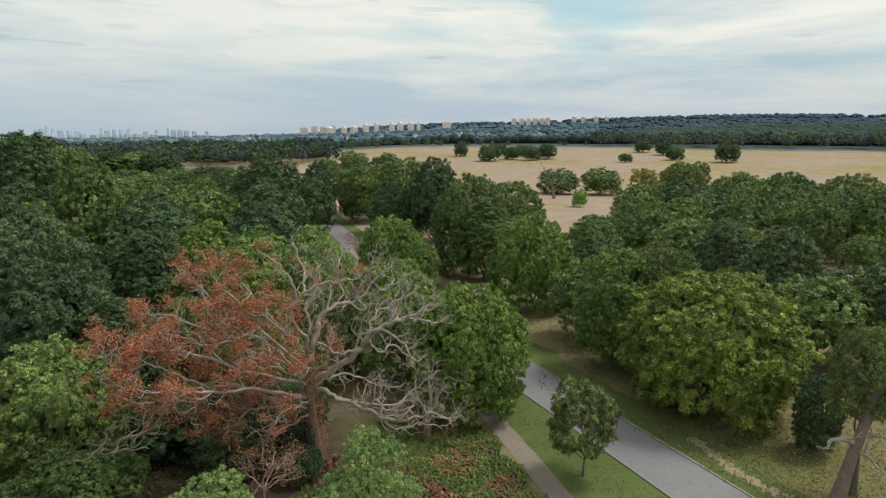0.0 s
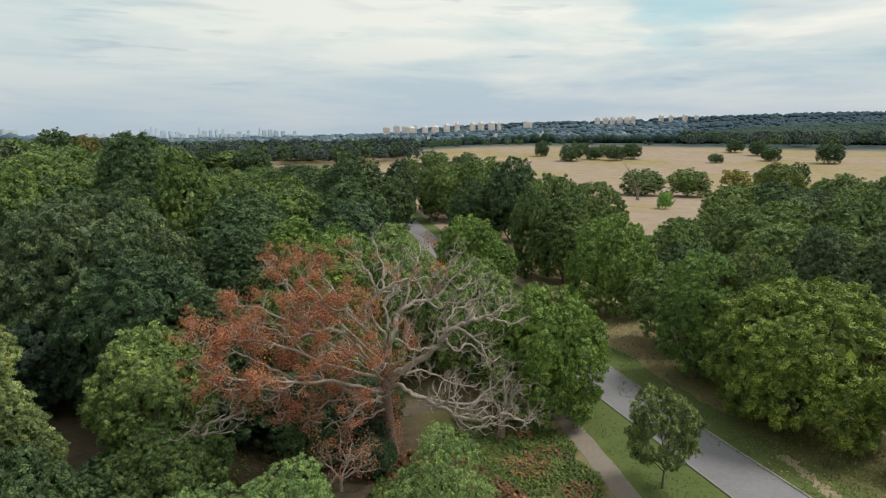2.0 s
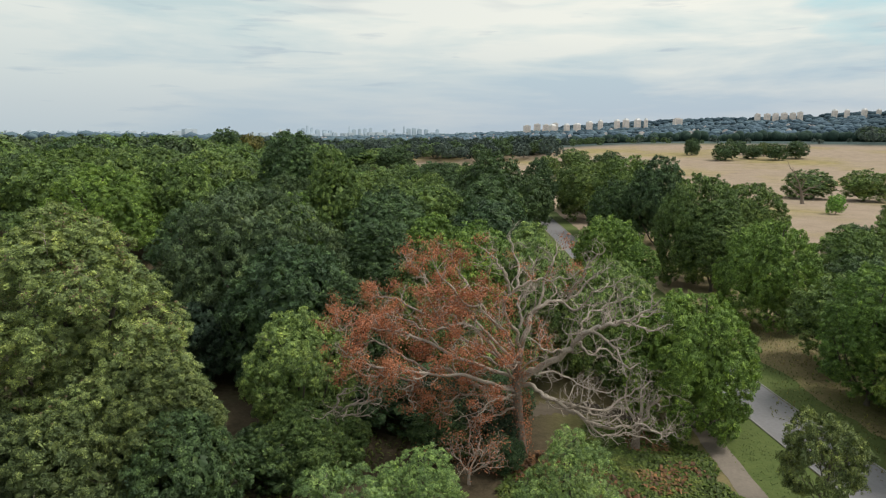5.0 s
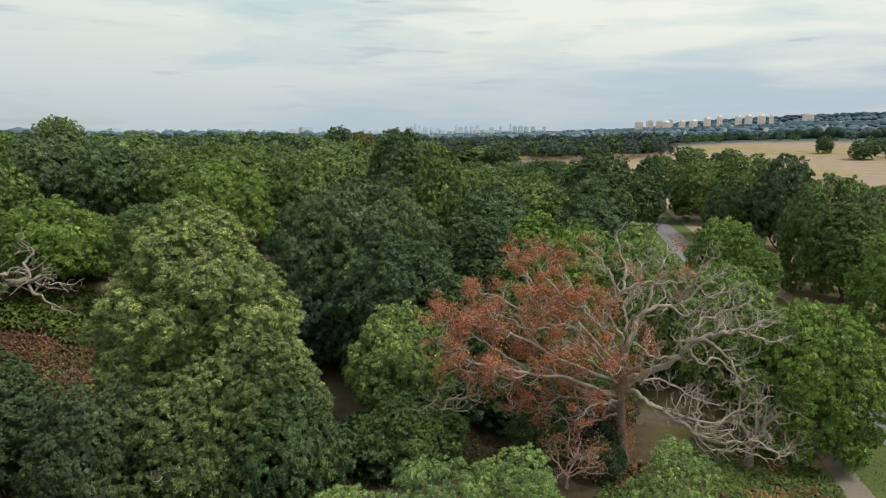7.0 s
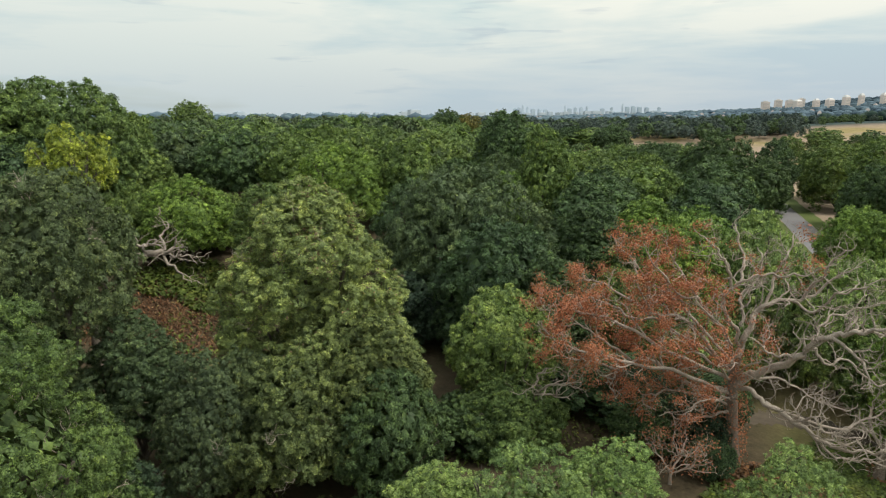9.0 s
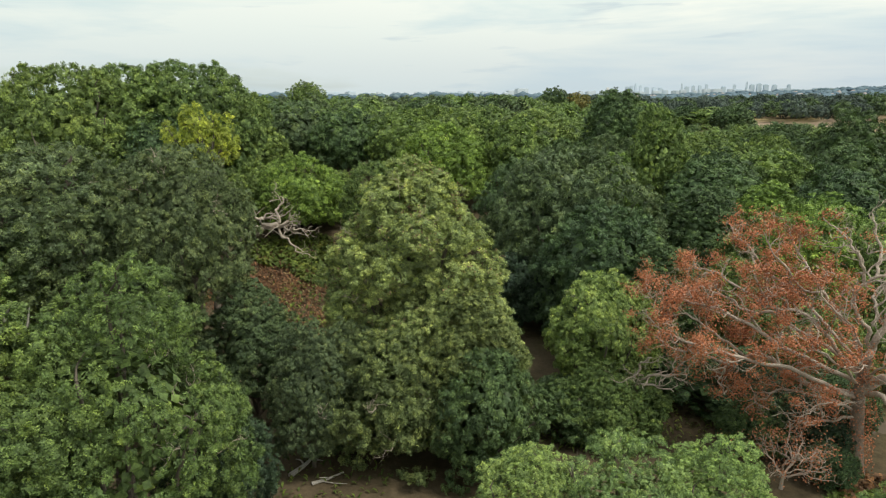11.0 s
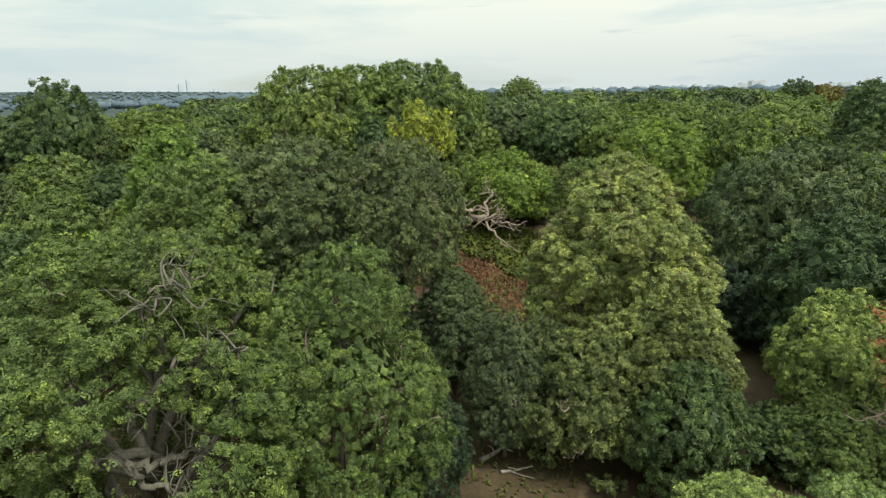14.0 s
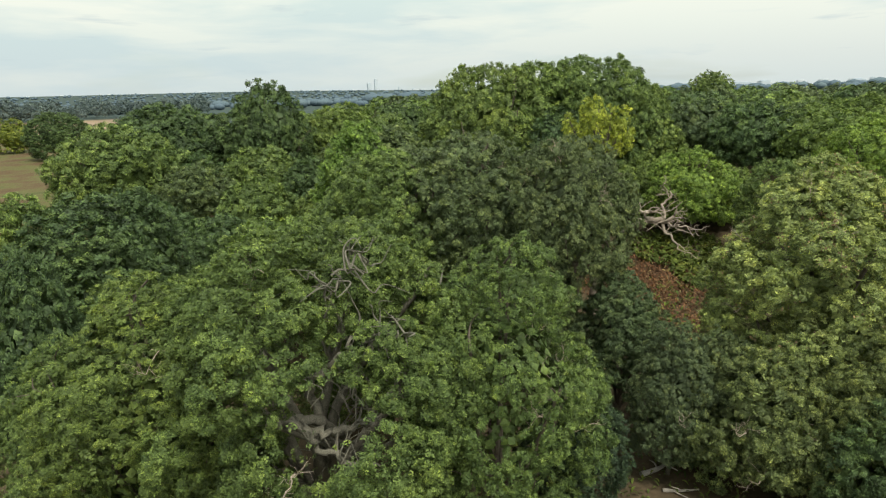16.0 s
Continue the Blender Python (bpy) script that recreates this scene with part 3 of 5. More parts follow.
KINDS = {
    "giant_a": [make_tree_kind("giant_oak", 11, lobes=90, tufts=2250, leaves=74000, leaf=0.18, tuft=0.34, limbs=10, sprigs=8, lobe_r=(0.14, 0.25), ragged=0.22, trunk=0.60, gaps=0.13, shell=(0.64, 1.10),  holes=((4.0, 0.5, 8.3, 1.7, 0.04), (5.2, 0.65, 8.95, 1.5, 0.08), (6.3, 0.8, 9.6, 1.3, 0.15), (3.7, 1.1, 13.3, 0.9, 0.25)), bark=MOSSY, boughs=GIANT_BOUGHS)],
    "near": [
        make_tree_kind("leafy_oak", 81, shell=(0.58, 1.12), z0=0.5, lobes=60, tufts=1050, leaves=20400, leaf=0.23, tuft=0.37, lobe_r=(0.15, 0.26), ragged=0.22, core=0.52, limbs=10, sprigs=5, gaps=0.05),
        make_tree_kind("leafy_oak_b", 82, shell=(0.58, 1.12), z0=0.5, lobes=54, tufts=990, leaves=20400, leaf=0.23, tuft=0.39, lobe_r=(0.15, 0.27), ragged=0.20, core=0.52, limbs=10, sprigs=5, gaps=0.05),
    ],
    "near_high": [make_tree_kind("tall_leafy_oak", 83, shell=(0.58, 1.12), R=6.0, z1=20.0, z0=0.8, lobes=76, tufts=1290, leaves=26000, leaf=0.22, tuft=0.36, lobe_r=(0.16, 0.28), ragged=0.20, core=0.52, limbs=10, sprigs=5, gaps=0.05, taper=0.15)],
    "dense": [
        make_tree_kind("domed_tree", 91, z1=13.0, z0=0.1, lobes=84, tufts=840, leaves=16500, leaf=0.35, tuft=0.45, lobe_r=(0.14, 0.24), ragged=0.06, core=0.52, limbs=5, taper=0.08),
        make_tree_kind("domed_tree_b", 92, z1=13.0, z0=0.1, lobes=70, tufts=810, leaves=16500, leaf=0.35, tuft=0.47, lobe_r=(0.15, 0.26), ragged=0.09, core=0.52, limbs=5, taper=0.12),
    ],
    "hero": [
        make_tree_kind("broad_oak", 21, lobes=64, tufts=690, leaves=12000, leaf=0.36, tuft=0.49, limbs=7, lobe_r=(0.15, 0.26), ragged=0.12, core=0.52),
        make_tree_kind("round_oak", 22, lobes=72, tufts=720, leaves=12000, leaf=0.36, tuft=0.47, lobe_r=(0.15, 0.25), ragged=0.08, core=0.52, limbs=7),
        make_tree_kind("ragged_oak", 23, lobes=56, tufts=630, leaves=11500, leaf=0.36, tuft=0.5, lobe_r=(0.16, 0.28), ragged=0.2, core=0.52, gaps=0.06, limbs=8),
    ],
    "hero_high": [
        make_tree_kind("high_oak", 24, R=6.0, z1=20.0, z0=1.5, lobes=84, tufts=930, leaves=16000, leaf=0.34, tuft=0.45, limbs=9, lobe_r=(0.17, 0.29), ragged=0.12, core=0.52, taper=0.12),
        make_tree_kind("high_oak_b", 25, R=6.0, z1=20.0, z0=1.5, lobes=74, tufts=870, leaves=15500, leaf=0.34, tuft=0.47, limbs=9, lobe_r=(0.18, 0.30), taper=0.2, ragged=0.18, core=0.52, gaps=0.05),
    ],
    "hero_low": [
        make_tree_kind("low_oak", 26, R=7.0, z1=11.0, z0=0.5, lobes=96, tufts=930, leaves=16000, leaf=0.31, tuft=0.41, limbs=6, lobe_r=(0.12, 0.21), taper=0.05, ragged=0.08, core=0.64),
        make_tree_kind("low_oak_b", 27, R=7.0, z1=11.0, z0=0.3, lobes=84, tufts=870, leaves=15500, leaf=0.31, tuft=0.42, limbs=6, lobe_r=(0.13, 0.23), taper=0.1, ragged=0.13, core=0.64),
    ],
    "lofty": [
        make_tree_kind("lofty_oak", 85, shell=(0.58, 1.12), R=6.0, z0=8.4, z1=20.0, lobes=84, tufts=900, leaves=17000, leaf=0.27, tuft=0.44, limbs=12, sprigs=5, lobe_r=(0.15, 0.26), ragged=0.14, core=0.52, gaps=0.05, taper=0.15, trunk=0.5),
        make_tree_kind("lofty_oak_b", 86, shell=(0.58, 1.12), R=6.0, z0=8.0, z1=20.0, lobes=76, tufts=860, leaves=17000, leaf=0.27, tuft=0.46, limbs=12, sprigs=5, lobe_r=(0.16, 0.27), ragged=0.18, core=0.52, gaps=0.06, taper=0.2, trunk=0.5),
    ],
    "airy": [make_tree_kind("young_airy_oak", 87, z0=3.2, lobes=34, tufts=240, leaves=4300, leaf=0.60, tuft=0.9, limbs=18, sprigs=4, lobe_r=(0.15, 0.28), ragged=0.45, gaps=0.45, taper=0.35, trunk=0.22)],
    "crest": [make_tree_kind("yellowing_oak", 88, R=4.0, z0=13.6, z1=20.0, lobes=22, tufts=170, leaves=2600, leaf=0.36, tuft=0.5, limbs=12, sprigs=4, lobe_r=(0.18, 0.34), ragged=0.42, gaps=0.22, taper=0.1, trunk=0.4)],
    "mid_high": [make_tree_kind("wood_oak_high", 44, R=6.0, z1=20.0, z0=1.0, lobes=64, tufts=540, leaves=7600, leaf=0.50, tuft=0.53, limbs=3, lobe_r=(0.18, 0.30), ragged=0.08, taper=0.15, core=0.64)],
    "mid_low": [make_tree_kind("wood_oak_low", 45, R=7.0, z1=11.0, z0=0.3, lobes=56, tufts=450, leaves=6000, leaf=0.50, tuft=0.53, limbs=3, lobe_r=(0.15, 0.26), ragged=0.07, taper=0.1, core=0.64)],
    "tall": [make_tree_kind("tall_ash", 31, shell=(0.58, 1.12), R=5.5, z0=1.0, z1=18.0, lobes=110, tufts=1500, leaves=36000, leaf=0.235, tuft=0.37, taper=0.62, ragged=0.22, core=0.32, gaps=0.06, lobe_r=(0.14, 0.26))],
    "mid": [
        make_tree_kind("wood_oak", 41, lobes=50, tufts=435, leaves=6000, leaf=0.50, z0=0.3, tuft=0.55, limbs=3, lobe_r=(0.16, 0.28), ragged=0.08, core=0.64),
        make_tree_kind("wood_oak_b", 42, lobes=44, tufts=405, leaves=5800, leaf=0.50, z0=0.3, tuft=0.57, ragged=0.13, limbs=3, lobe_r=(0.17, 0.30), core=0.64),
        make_tree_kind("wood_oak_c", 43, lobes=56, tufts=450, leaves=6000, leaf=0.50, z0=0.3, tuft=0.53, ragged=0.05, limbs=3, lobe_r=(0.15, 0.26), core=0.64),
    ],
    "far": [
        make_tree_kind("far_oak", 51, lobes=34, tufts=225, leaves=1700, leaf=0.85, z0=0.4, tuft=0.65, limbs=2, lobe_r=(0.18, 0.30), ragged=0.06, core=0.64),
        make_tree_kind("far_oak_b", 52, lobes=30, tufts=225, leaves=1700, leaf=0.85, z0=0.4, tuft=0.65, limbs=2, lobe_r=(0.19, 0.32), ragged=0.10, core=0.64),
    ],
    "fill": [
        make_tree_kind("canopy_oak", 61, lobes=36, tufts=270, leaves=2400, leaf=0.76, z0=2.5, tuft=0.63, limbs=0, ragged=0.05, core=0.64, lobe_r=(0.19, 0.32)),
        make_tree_kind("canopy_oak_b", 62, lobes=32, tufts=255, leaves=2400, leaf=0.76, z0=2.5, tuft=0.65, limbs=0, ragged=0.10, core=0.64, lobe_r=(0.20, 0.34)),
        make_tree_kind("canopy_oak_c", 63, lobes=42, tufts=285, leaves=2400, leaf=0.76, z0=2.5, tuft=0.61, limbs=0, ragged=0.05, core=0.64, lobe_r=(0.17, 0.29)),
    ],
    "tiny": [
        make_tree_kind("distant_oak", 71, lobes=16, tufts=75, leaves=250, leaf=1.8, z0=3.0, tuft=0.89, limbs=0, ragged=0.06, wild=0.3, lobe_r=(0.26, 0.40)),
        make_tree_kind("distant_oak_b", 72, lobes=14, tufts=75, leaves=250, leaf=1.8, z0=3.0, tuft=0.89, limbs=0, ragged=0.10, wild=0.3, lobe_r=(0.28, 0.42)),
    ],
}
BASE_SIZE = {"crest": (4.0, 20.0), "lofty": (6.0, 20.0), "dense": (7.0, 13.0), "near_high": (6.0, 20.0), "tall": (5.5, 18.0), "hero_high": (6.0, 20.0), "hero_low": (7.0, 11.0), "mid_high": (6.0, 20.0), "mid_low": (7.0, 11.0)}
CROWN_MESH = {}
tree_rng = random.Random(5)


def crown_in_tone(mesh, tone):
    key = (mesh.name, tone)
    if key not in CROWN_MESH:
        me = mesh if not mesh.materials else mesh.copy()
        me.materials.clear()
        me.materials.append(LEAF[tone])
        me.materials.append(INNER_LEAF[tone])
        me.polygons.foreach_set("material_index", INNER_FACES[mesh.name])
        CROWN_MESH[key] = me
    return CROWN_MESH[key]


def tree(x, y, height, spread, kind="mid", tone="mid", name="oak_tree", label="", group="", variant=None, turn=None, sink=0.0):
    """A tree at its place: height and crown radius in metres."""
    if kind.split("_")[0] in ("hero", "mid", "near") or kind == "dense" and height > 2.6 * spread:
        # the habit that suits the tree's proportions
        slim = height / spread
        base = "hero" if kind == "dense" else kind.split("_")[0]
        kind = base + ("_low" if slim < 1.8 and base != "near" else "_high" if slim > 2.65 else "")
    pair = KINDS[kind][tree_rng.randrange(len(KINDS[kind])) if variant is None else variant]
    R, Z = BASE_SIZE.get(kind, (7.0, 15.0))
    root = new(name)
    root.empty_display_size = 0.5
    if kind.startswith(("hero", "mid", "near", "dense", "far")):
        sink = 0.07 * height
        height += sink
    root.location = (x, y, land(x, y) - sink)
    root.rotation_euler = (0, 0, tree_rng.uniform(0, 6.28) if turn is None else radians(turn))
    for part_name, me in (("trunk", pair[0]), ("crown", crown_in_tone(pair[1], tone))):
        ob = new(part_name, me)
        ob.parent = root
        ob.scale = (spread / R, spread / R, height / Z)
    return tagged(root, label or WORDS.get(tone, "green oak tree in full summer leaf"), "tree", group)


WORDS = {
    "mid": "broad oak tree in full green summer leaf",
    "dark": "dark green oak tree with a dense rounded crown",
    "blue": "large grey-green oak tree with a dense dark crown",
    "bright": "bright green oak tree with fresh rounded foliage",
    "lime": "yellow-green lime tree with a broad domed crown",
    "olive": "olive green tree with thin feathery foliage",
    "pale": "pale green oak tree with leafy upright tips",
    "ash": "tall grey-green ash tree with seed-hung shaggy foliage",
    "grey": "grey-green oak tree with small dull leaves",
    "holly": "very dark green holly bush beneath the oaks, its shade coloured in",
    "dull": "shaggy dull green tree in the shade of an ash",
    "yellow": "tree with yellowing sparse leaves above the canopy",
    "willow": "feathery yellowing willow at the edge of the field",
    "fresh": "huge old oak tree with fresh green leaf tufts",
    "green": "deep green oak tree with lush leaf clumps",
    "yolive": "yellowish olive oak tree in the woodland canopy",
    "sapling": "small light green sapling standing in dry grass",
    "misty": "far tree tinted blue-green in place of haze",
    "hazy": "dark far tree tinted blue-green in place of haze",
    "brown": "oak tree with browning leaves in the canopy",
}


def part(name, bm, material, parent, label=""):
    me = bpy.data.meshes.new(name)
    bm.to_mesh(me)
    bm.free()
    me.materials.append(material)
    ob = new(name, me)
    ob.parent = parent
    if label:
        ob["label"] = label
    return ob


# ---- land, road and path ----
def build_ground():
    radii = [0.0]
    r = 4.0
    while r < 4950:
        radii.append(r)
        r += 2.5 if r < 110 else r * 0.035
    radii.append(4950)
    steps = 220
    verts, wood, meadow, far_green, heath = [(0, 0, 0)], [0.0], [1.0], [0.0], [0.0]
    for rr in radii[1:]:
        for k in range(steps):
            a = 2 * math.pi * k / steps
            x, y = rr * math.sin(a), rr * math.cos(a)
            az = math.degrees(math.atan2(x, y))
            verts.append((x, y, land(x, y)))
            side = (x * 0.937 + y * 0.349) - 24.0
            w = smooth01((-side - 11) / 5) if rr < 260 else smooth01((-az - 25) / 8)
            open_west = smooth01((-az - 108.5) / 3) * smooth01((rr - 70) / 20)
            wood.append(w * (1 - open_west))
            heath.append(open_west * (1 - smooth01((rr - 270) / 40)))
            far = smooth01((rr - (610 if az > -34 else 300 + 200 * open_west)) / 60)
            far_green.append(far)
            meadow.append(1 - smooth01((rr - 70) / 60))
    faces = [(0, 1 + k, 1 + (k + 1) % steps) for k in range(steps)]
    for i in range(len(radii) - 2):
        o, p = 1 + i * steps, 1 + (i + 1) * steps
        faces += [(o + k, p + k, p + (k + 1) % steps, o + (k + 1) % steps) for k in range(steps)]
    faces = [f[::-1] for f in faces]
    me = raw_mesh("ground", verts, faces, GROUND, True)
    for nm, vals in (("woodland", wood), ("meadow", meadow), ("hazed_pasture", far_green), ("heath", heath)):
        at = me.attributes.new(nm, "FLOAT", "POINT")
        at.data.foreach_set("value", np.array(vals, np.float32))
    return tagged(new("ground", me), "dry tan parkland grass with brown litter under trees", "ground", kind="structure")


build_ground()


def strip(name, line, left, right, lift, material, label, category, ragged=0.0, thick=0.03, seed=1):
    """A band along a line, from left to right metres of it, with a low edge."""
    rng = random.Random(seed)
    pts = spline(line, 14)
    d = np.gradient(pts, axis=0)[:, :2]
    d /= np.linalg.norm(d, axis=1)[:, None]
    nrm = np.stack([d[:, 1], -d[:, 0]], -1)
    verts, faces = [], []
    cols = 5
    for i, (p, n) in enumerate(zip(pts, nrm)):
        a = left + rng.uniform(-ragged, ragged)
        b = right + rng.uniform(-ragged, ragged)
        for c in range(cols):
            o = a + (b - a) * c / (cols - 1)
            x, y = p[0] + n[0] * o, p[1] + n[1] * o
            drop = thick if c in (0, cols - 1) else 0.0
            verts.append((x, y, land(x, y) + lift - drop))
    for i in range(len(pts) - 1):
        for c in range(cols - 1):
            a = i * cols + c
            faces.append((a, a + 1, a + cols + 1, a + cols))
    ob = new(name, raw_mesh(name, verts, faces, material, True))
    return tagged(ob, label, category, kind="structure")


ROAD_LINE = [(60, -44, 0), (36, 4, 0), (18.6, 42.0, 0), (5.4, 72.3, 0), (-10, 113, 0), (-23.6, 153.5, 0), (-33, 180, 0), (-45, 212, 0), (-63, 262, 0), (-84, 330, 0)]
VERGE_LINE = [(60, -44, 0), (36, 4, 0), (18.6, 42.0, 0), (5.4, 72.3, 0), (-10, 113, 0), (-23.6, 153.5, 0), (-33, 180, 0), (-45, 212, 0), (-63, 262, 0)]
PATH_LINE = [(30, -20, 0), (14, 21, 0), (7.8, 42.7, 0), (3.2, 57.9, 0), (-2, 76, 0), (-14, 108, 0)]
strip("verge", VERGE_LINE, -9.0, -2.6, 0.03, VERGE, "mown green grass verge beside the road", "verge", 0.35, seed=2)
strip("verge", VERGE_LINE, 2.6, 6.6, 0.03, VERGE, "mown green grass verge beside the road", "verge", 0.35, seed=3)
strip("road", ROAD_LINE, -2.6, 2.6, 0.08, ASPHALT, "worn grey asphalt park road", "road", 0.03, 0.05)
for side in (-1, 1):
    a, b = sorted((side * 2.6, side * 2.78))
    strip("kerb", VERGE_LINE, a, b, 0.13, KERB, "low pale concrete road edging", "kerb", 0.012, 0.06, seed=6)
strip("footpath", PATH_LINE, -0.95, 0.95, 0.07, GRAVEL, "narrow grey-brown gravel footpath", "path", 0.08, 0.05, seed=4)
strip("bare_track", [(21.5, 49.6, 0), (22.5, 44.9, 0), (23.7, 42.0, 0), (24.9, 40.4, 0)], -0.5, 0.6, 0.05, BARE_EARTH, "bare trodden earth track in the grass", "track", 0.3, seed=5)
strip("bare_track", [(-12.5, 52.0, 0), (-9.0, 54.5, 0), (-5.5, 55.6, 0), (-1.5, 54.2, 0), (1.0, 51.5, 0)], -1.2, 1.2, 0.05, WOOD_EARTH, "bare trodden earth track behind the dying oak", "track", 0.5, seed=6)

# ---- the trees that can be told apart ----
class Branches:
    """Grows crooked side branches and twigs from a limb; remembers the twig ends."""

    def __init__(self, seed):
        self.rng = np.random.default_rng(seed)
        self.tips = []

    def crooked(self, start, way, length, steps):
        pts, p, d = [start], np.array(start, float), unit(np.asarray(way, float))
        for _ in range(steps):
            d = unit(d + self.rng.normal(size=3) * 0.40 + np.array([0, 0, 0.08]))
            p = p + d * length / steps
            pts.append(p)
        return np.array(pts)

    def grow(self, tubes, line, radius, end, level, outward, twiggy=1.0):
        line = np.asarray(line, float)
        u = np.linspace(0, 1, len(line))
        tubes.tube(line, end + (radius - end) * (1 - u) ** (0.85 if level == 0 else 0.8), (9, 6, 4, 3)[level])
        if level == 3:
            self.tips.append(line[-1])
            return
        length = np.linalg.norm(np.diff(line, axis=0), axis=1).sum()
        n = max(2, int(length * (0.95, 1.5, 2.2)[level] * twiggy))
        for k in range(n):
            at = (k + self.rng.uniform(0.2, 0.9)) / n
            at = 0.22 + 0.78 * at if level == 0 else 0.15 + 0.85 * at
            i = min(len(line) - 2, int(at * (len(line) - 1)))
            tan = unit(line[i + 1] - line[i])
            side = unit(np.cross(tan, self.rng.normal(size=3)))
            way = tan * self.rng.uniform(0.3, 0.9) + side * 0.9 + outward * 0.25 + np.array([0, 0, 0.18])
            ln = ((1.3, 3.6), (0.6, 1.8), (0.35, 0.9))[level]
            ln = self.rng.uniform(*ln) * (1.15 - 0.5 * at)
            here = end + (radius - end) * (1 - at) ** 0.8
            self.grow(tubes, self.crooked(line[i], way, ln, (9, 6, 4)[level]), min(here * 0.62, (0.064, 0.029, 0.017)[level]), (0.016, 0.008, 0.005)[level], level + 1, outward, twiggy)


def dead_branches(root, height, spread, count, seed):
    """Leafless pale branch ends that stick out of a living crown."""
    rng = np.random.default_rng(seed)
    for k in range(count):
        d = unit(rng.normal(size=3) * np.array([1, 1, 0.7]) + np.array([0, 0, 0.15]))
        start = d * np.array([spread, spread, height * 0.46]) * rng.uniform(0.72, 0.86) + np.array([0, 0, height * 0.53])
        br = Branches(seed * 50 + k)
        tb = Tubes()
        br.grow(tb, br.crooked(start, d + np.array([0, 0, rng.uniform(-0.5, 0.3)]), rng.uniform(1.0, 2.2), 7), 0.034, 0.010, 1, d, 1.6)
        ob = new("dead_branch", tb.mesh("dead_branch", BARE))
        ob.parent = root
        if k == 0:
            ob["label"] = "bare bleached dead branch"
    return root


tree(25.2, 55.6, 13.6, 8.3, "dense", "lime", "lime_tree")
tree(18.9, 65.8, 14.1, 4.6, "dense", "bright")
tree(13.1, 90.6, 14.4, 6.6, "dense", "bright")
tree(5.2, 113.4, 19.1, 7.5, "dense", "mid")
tree(16.4, 150.6, 15.5, 8.5, "dense", "mid")
tree(-2.4, 152.5, 21.3, 8.1, "mid", "dark")
tree(-10.4, 164.2, 20.8, 9.6, "mid", "mid")
tree(-22.3, 189.7, 17.6, 9.7, "mid_low", "mid")
tree(-9.1, 105.1, 12.3, 6.0, "dense", "bright")
tree(-3.6, 99.4, 8.9, 3.2, "mid_high", "bright")
tree(-57.4, 397.9, 14.4, 10.8, "far", "mid")
tree(-33.7, 373.5, 14.4, 10.1, "far", "dark")
tree(-64.0, 345.6, 13.3, 6.9, "far", "mid")
tree(25.9, 106.4, 12.0, 6.1, "mid", "mid")
tree(38.2, 111.6, 14.0, 6.2, "mid", "mid")
tree(109.6, 286.2, 15.0, 10.4, "mid_low", "olive")
tree(134.4, 328.0, 13.0, 5.9, "far", "dark")
tree(88.0, 185.2, 15.0, 10.1, "mid_low", "mid")
tree(107.0, 193.9, 15.0, 9.7, "mid_low", "mid")
tree(104.2, 157.7, 17.0, 8.9, "mid", "mid")
tree(76.8, 125.9, 14.0, 5.8, "mid", "mid")
tree(42.0, 75.0, 15.0, 5.2, "mid_high", "blue")
tree(24.1, 67.8, 13.9, 4.1, "dense", "olive")
tree(39.8, 86.8, 14.0, 4.4, "mid_high", "blue")
tree(50.2, 80.6, 9.0, 4.7, "mid", "mid")
tree(25.3, 64.2, 13.9, 3.3, "dense", "mid")
tree(34.1, 118.2, 12.0, 4.9, "mid", "mid")
tree(86.9, 123.5, 16.0, 6.2, "mid", "mid")
tree(29.7, 41.0, 12.7, 2.6, "lofty", "olive", variant=0)
tree(30.6, 47.4, 6.6, 1.9, "mid_high", "dark", "hawthorn", "dark green hawthorn bush beside a leaning trunk")
tree(98.3, 304.0, 11.6, 7.6, "airy", "willow", "willow_tree")
tree(71.9, 284.1, 12.7, 9.2, "far", "mid")
tree(52.4, 285.7, 12.0, 9.9, "far", "mid")
tree(50.2, 228.0, 6.8, 2.9, "far", "sapling", "sapling")
belt_rng = random.Random(41)
for k in range(19):
    bearing = radians(-24.0 + 0.76 * k + belt_rng.uniform(-0.25, 0.25))
    away = 555 + belt_rng.uniform(-12, 14)
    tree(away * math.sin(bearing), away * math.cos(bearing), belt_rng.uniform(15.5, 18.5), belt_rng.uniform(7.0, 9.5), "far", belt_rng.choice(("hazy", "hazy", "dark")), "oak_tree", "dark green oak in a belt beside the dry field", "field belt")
tree(63.0, 512.0, 10.5, 5.4, "far", "dull", "oak_tree", "grey-green oak in a clump on the dry field")
tree(14.1, 515.8, 13.3, 6.4, "far", "dark")
tree(34.3, 473.8, 12.7, 8.9, "far", "dark")
tree(52.9, 488.1, 10.3, 7.1, "far", "dark")
tree(66.5, 478.9, 12.0, 7.0, "far", "dark")
tree(80.7, 492.4, 12.7, 8.2, "far", "dark")
tree(46.7, 522.4, 11.0, 6.6, "far", "dark")
tree(133.7, 462.0, 6.7, 5.3, "far", "dark")
tree(174.6, 551.0, 12.1, 8.0, "far", "dark")
tree(181.9, 519.6, 12.4, 7.6, "far", "dark")
tree(175.1, 474.8, 10.5, 7.4, "far", "dark")
tree(204.1, 452.0, 15.1, 9.0, "far", "dark")
tree(10.7, 43.2, 7.9, 2.9, "airy", "dull", "young_oak", "young grey-green oak with a thin airy crown beside the road")
tree(-36.7, 183.4, 18.6, 5.8, "mid_high", "dark")
tree(-47.3, 170.0, 21.8, 9.9, "mid", "dark")
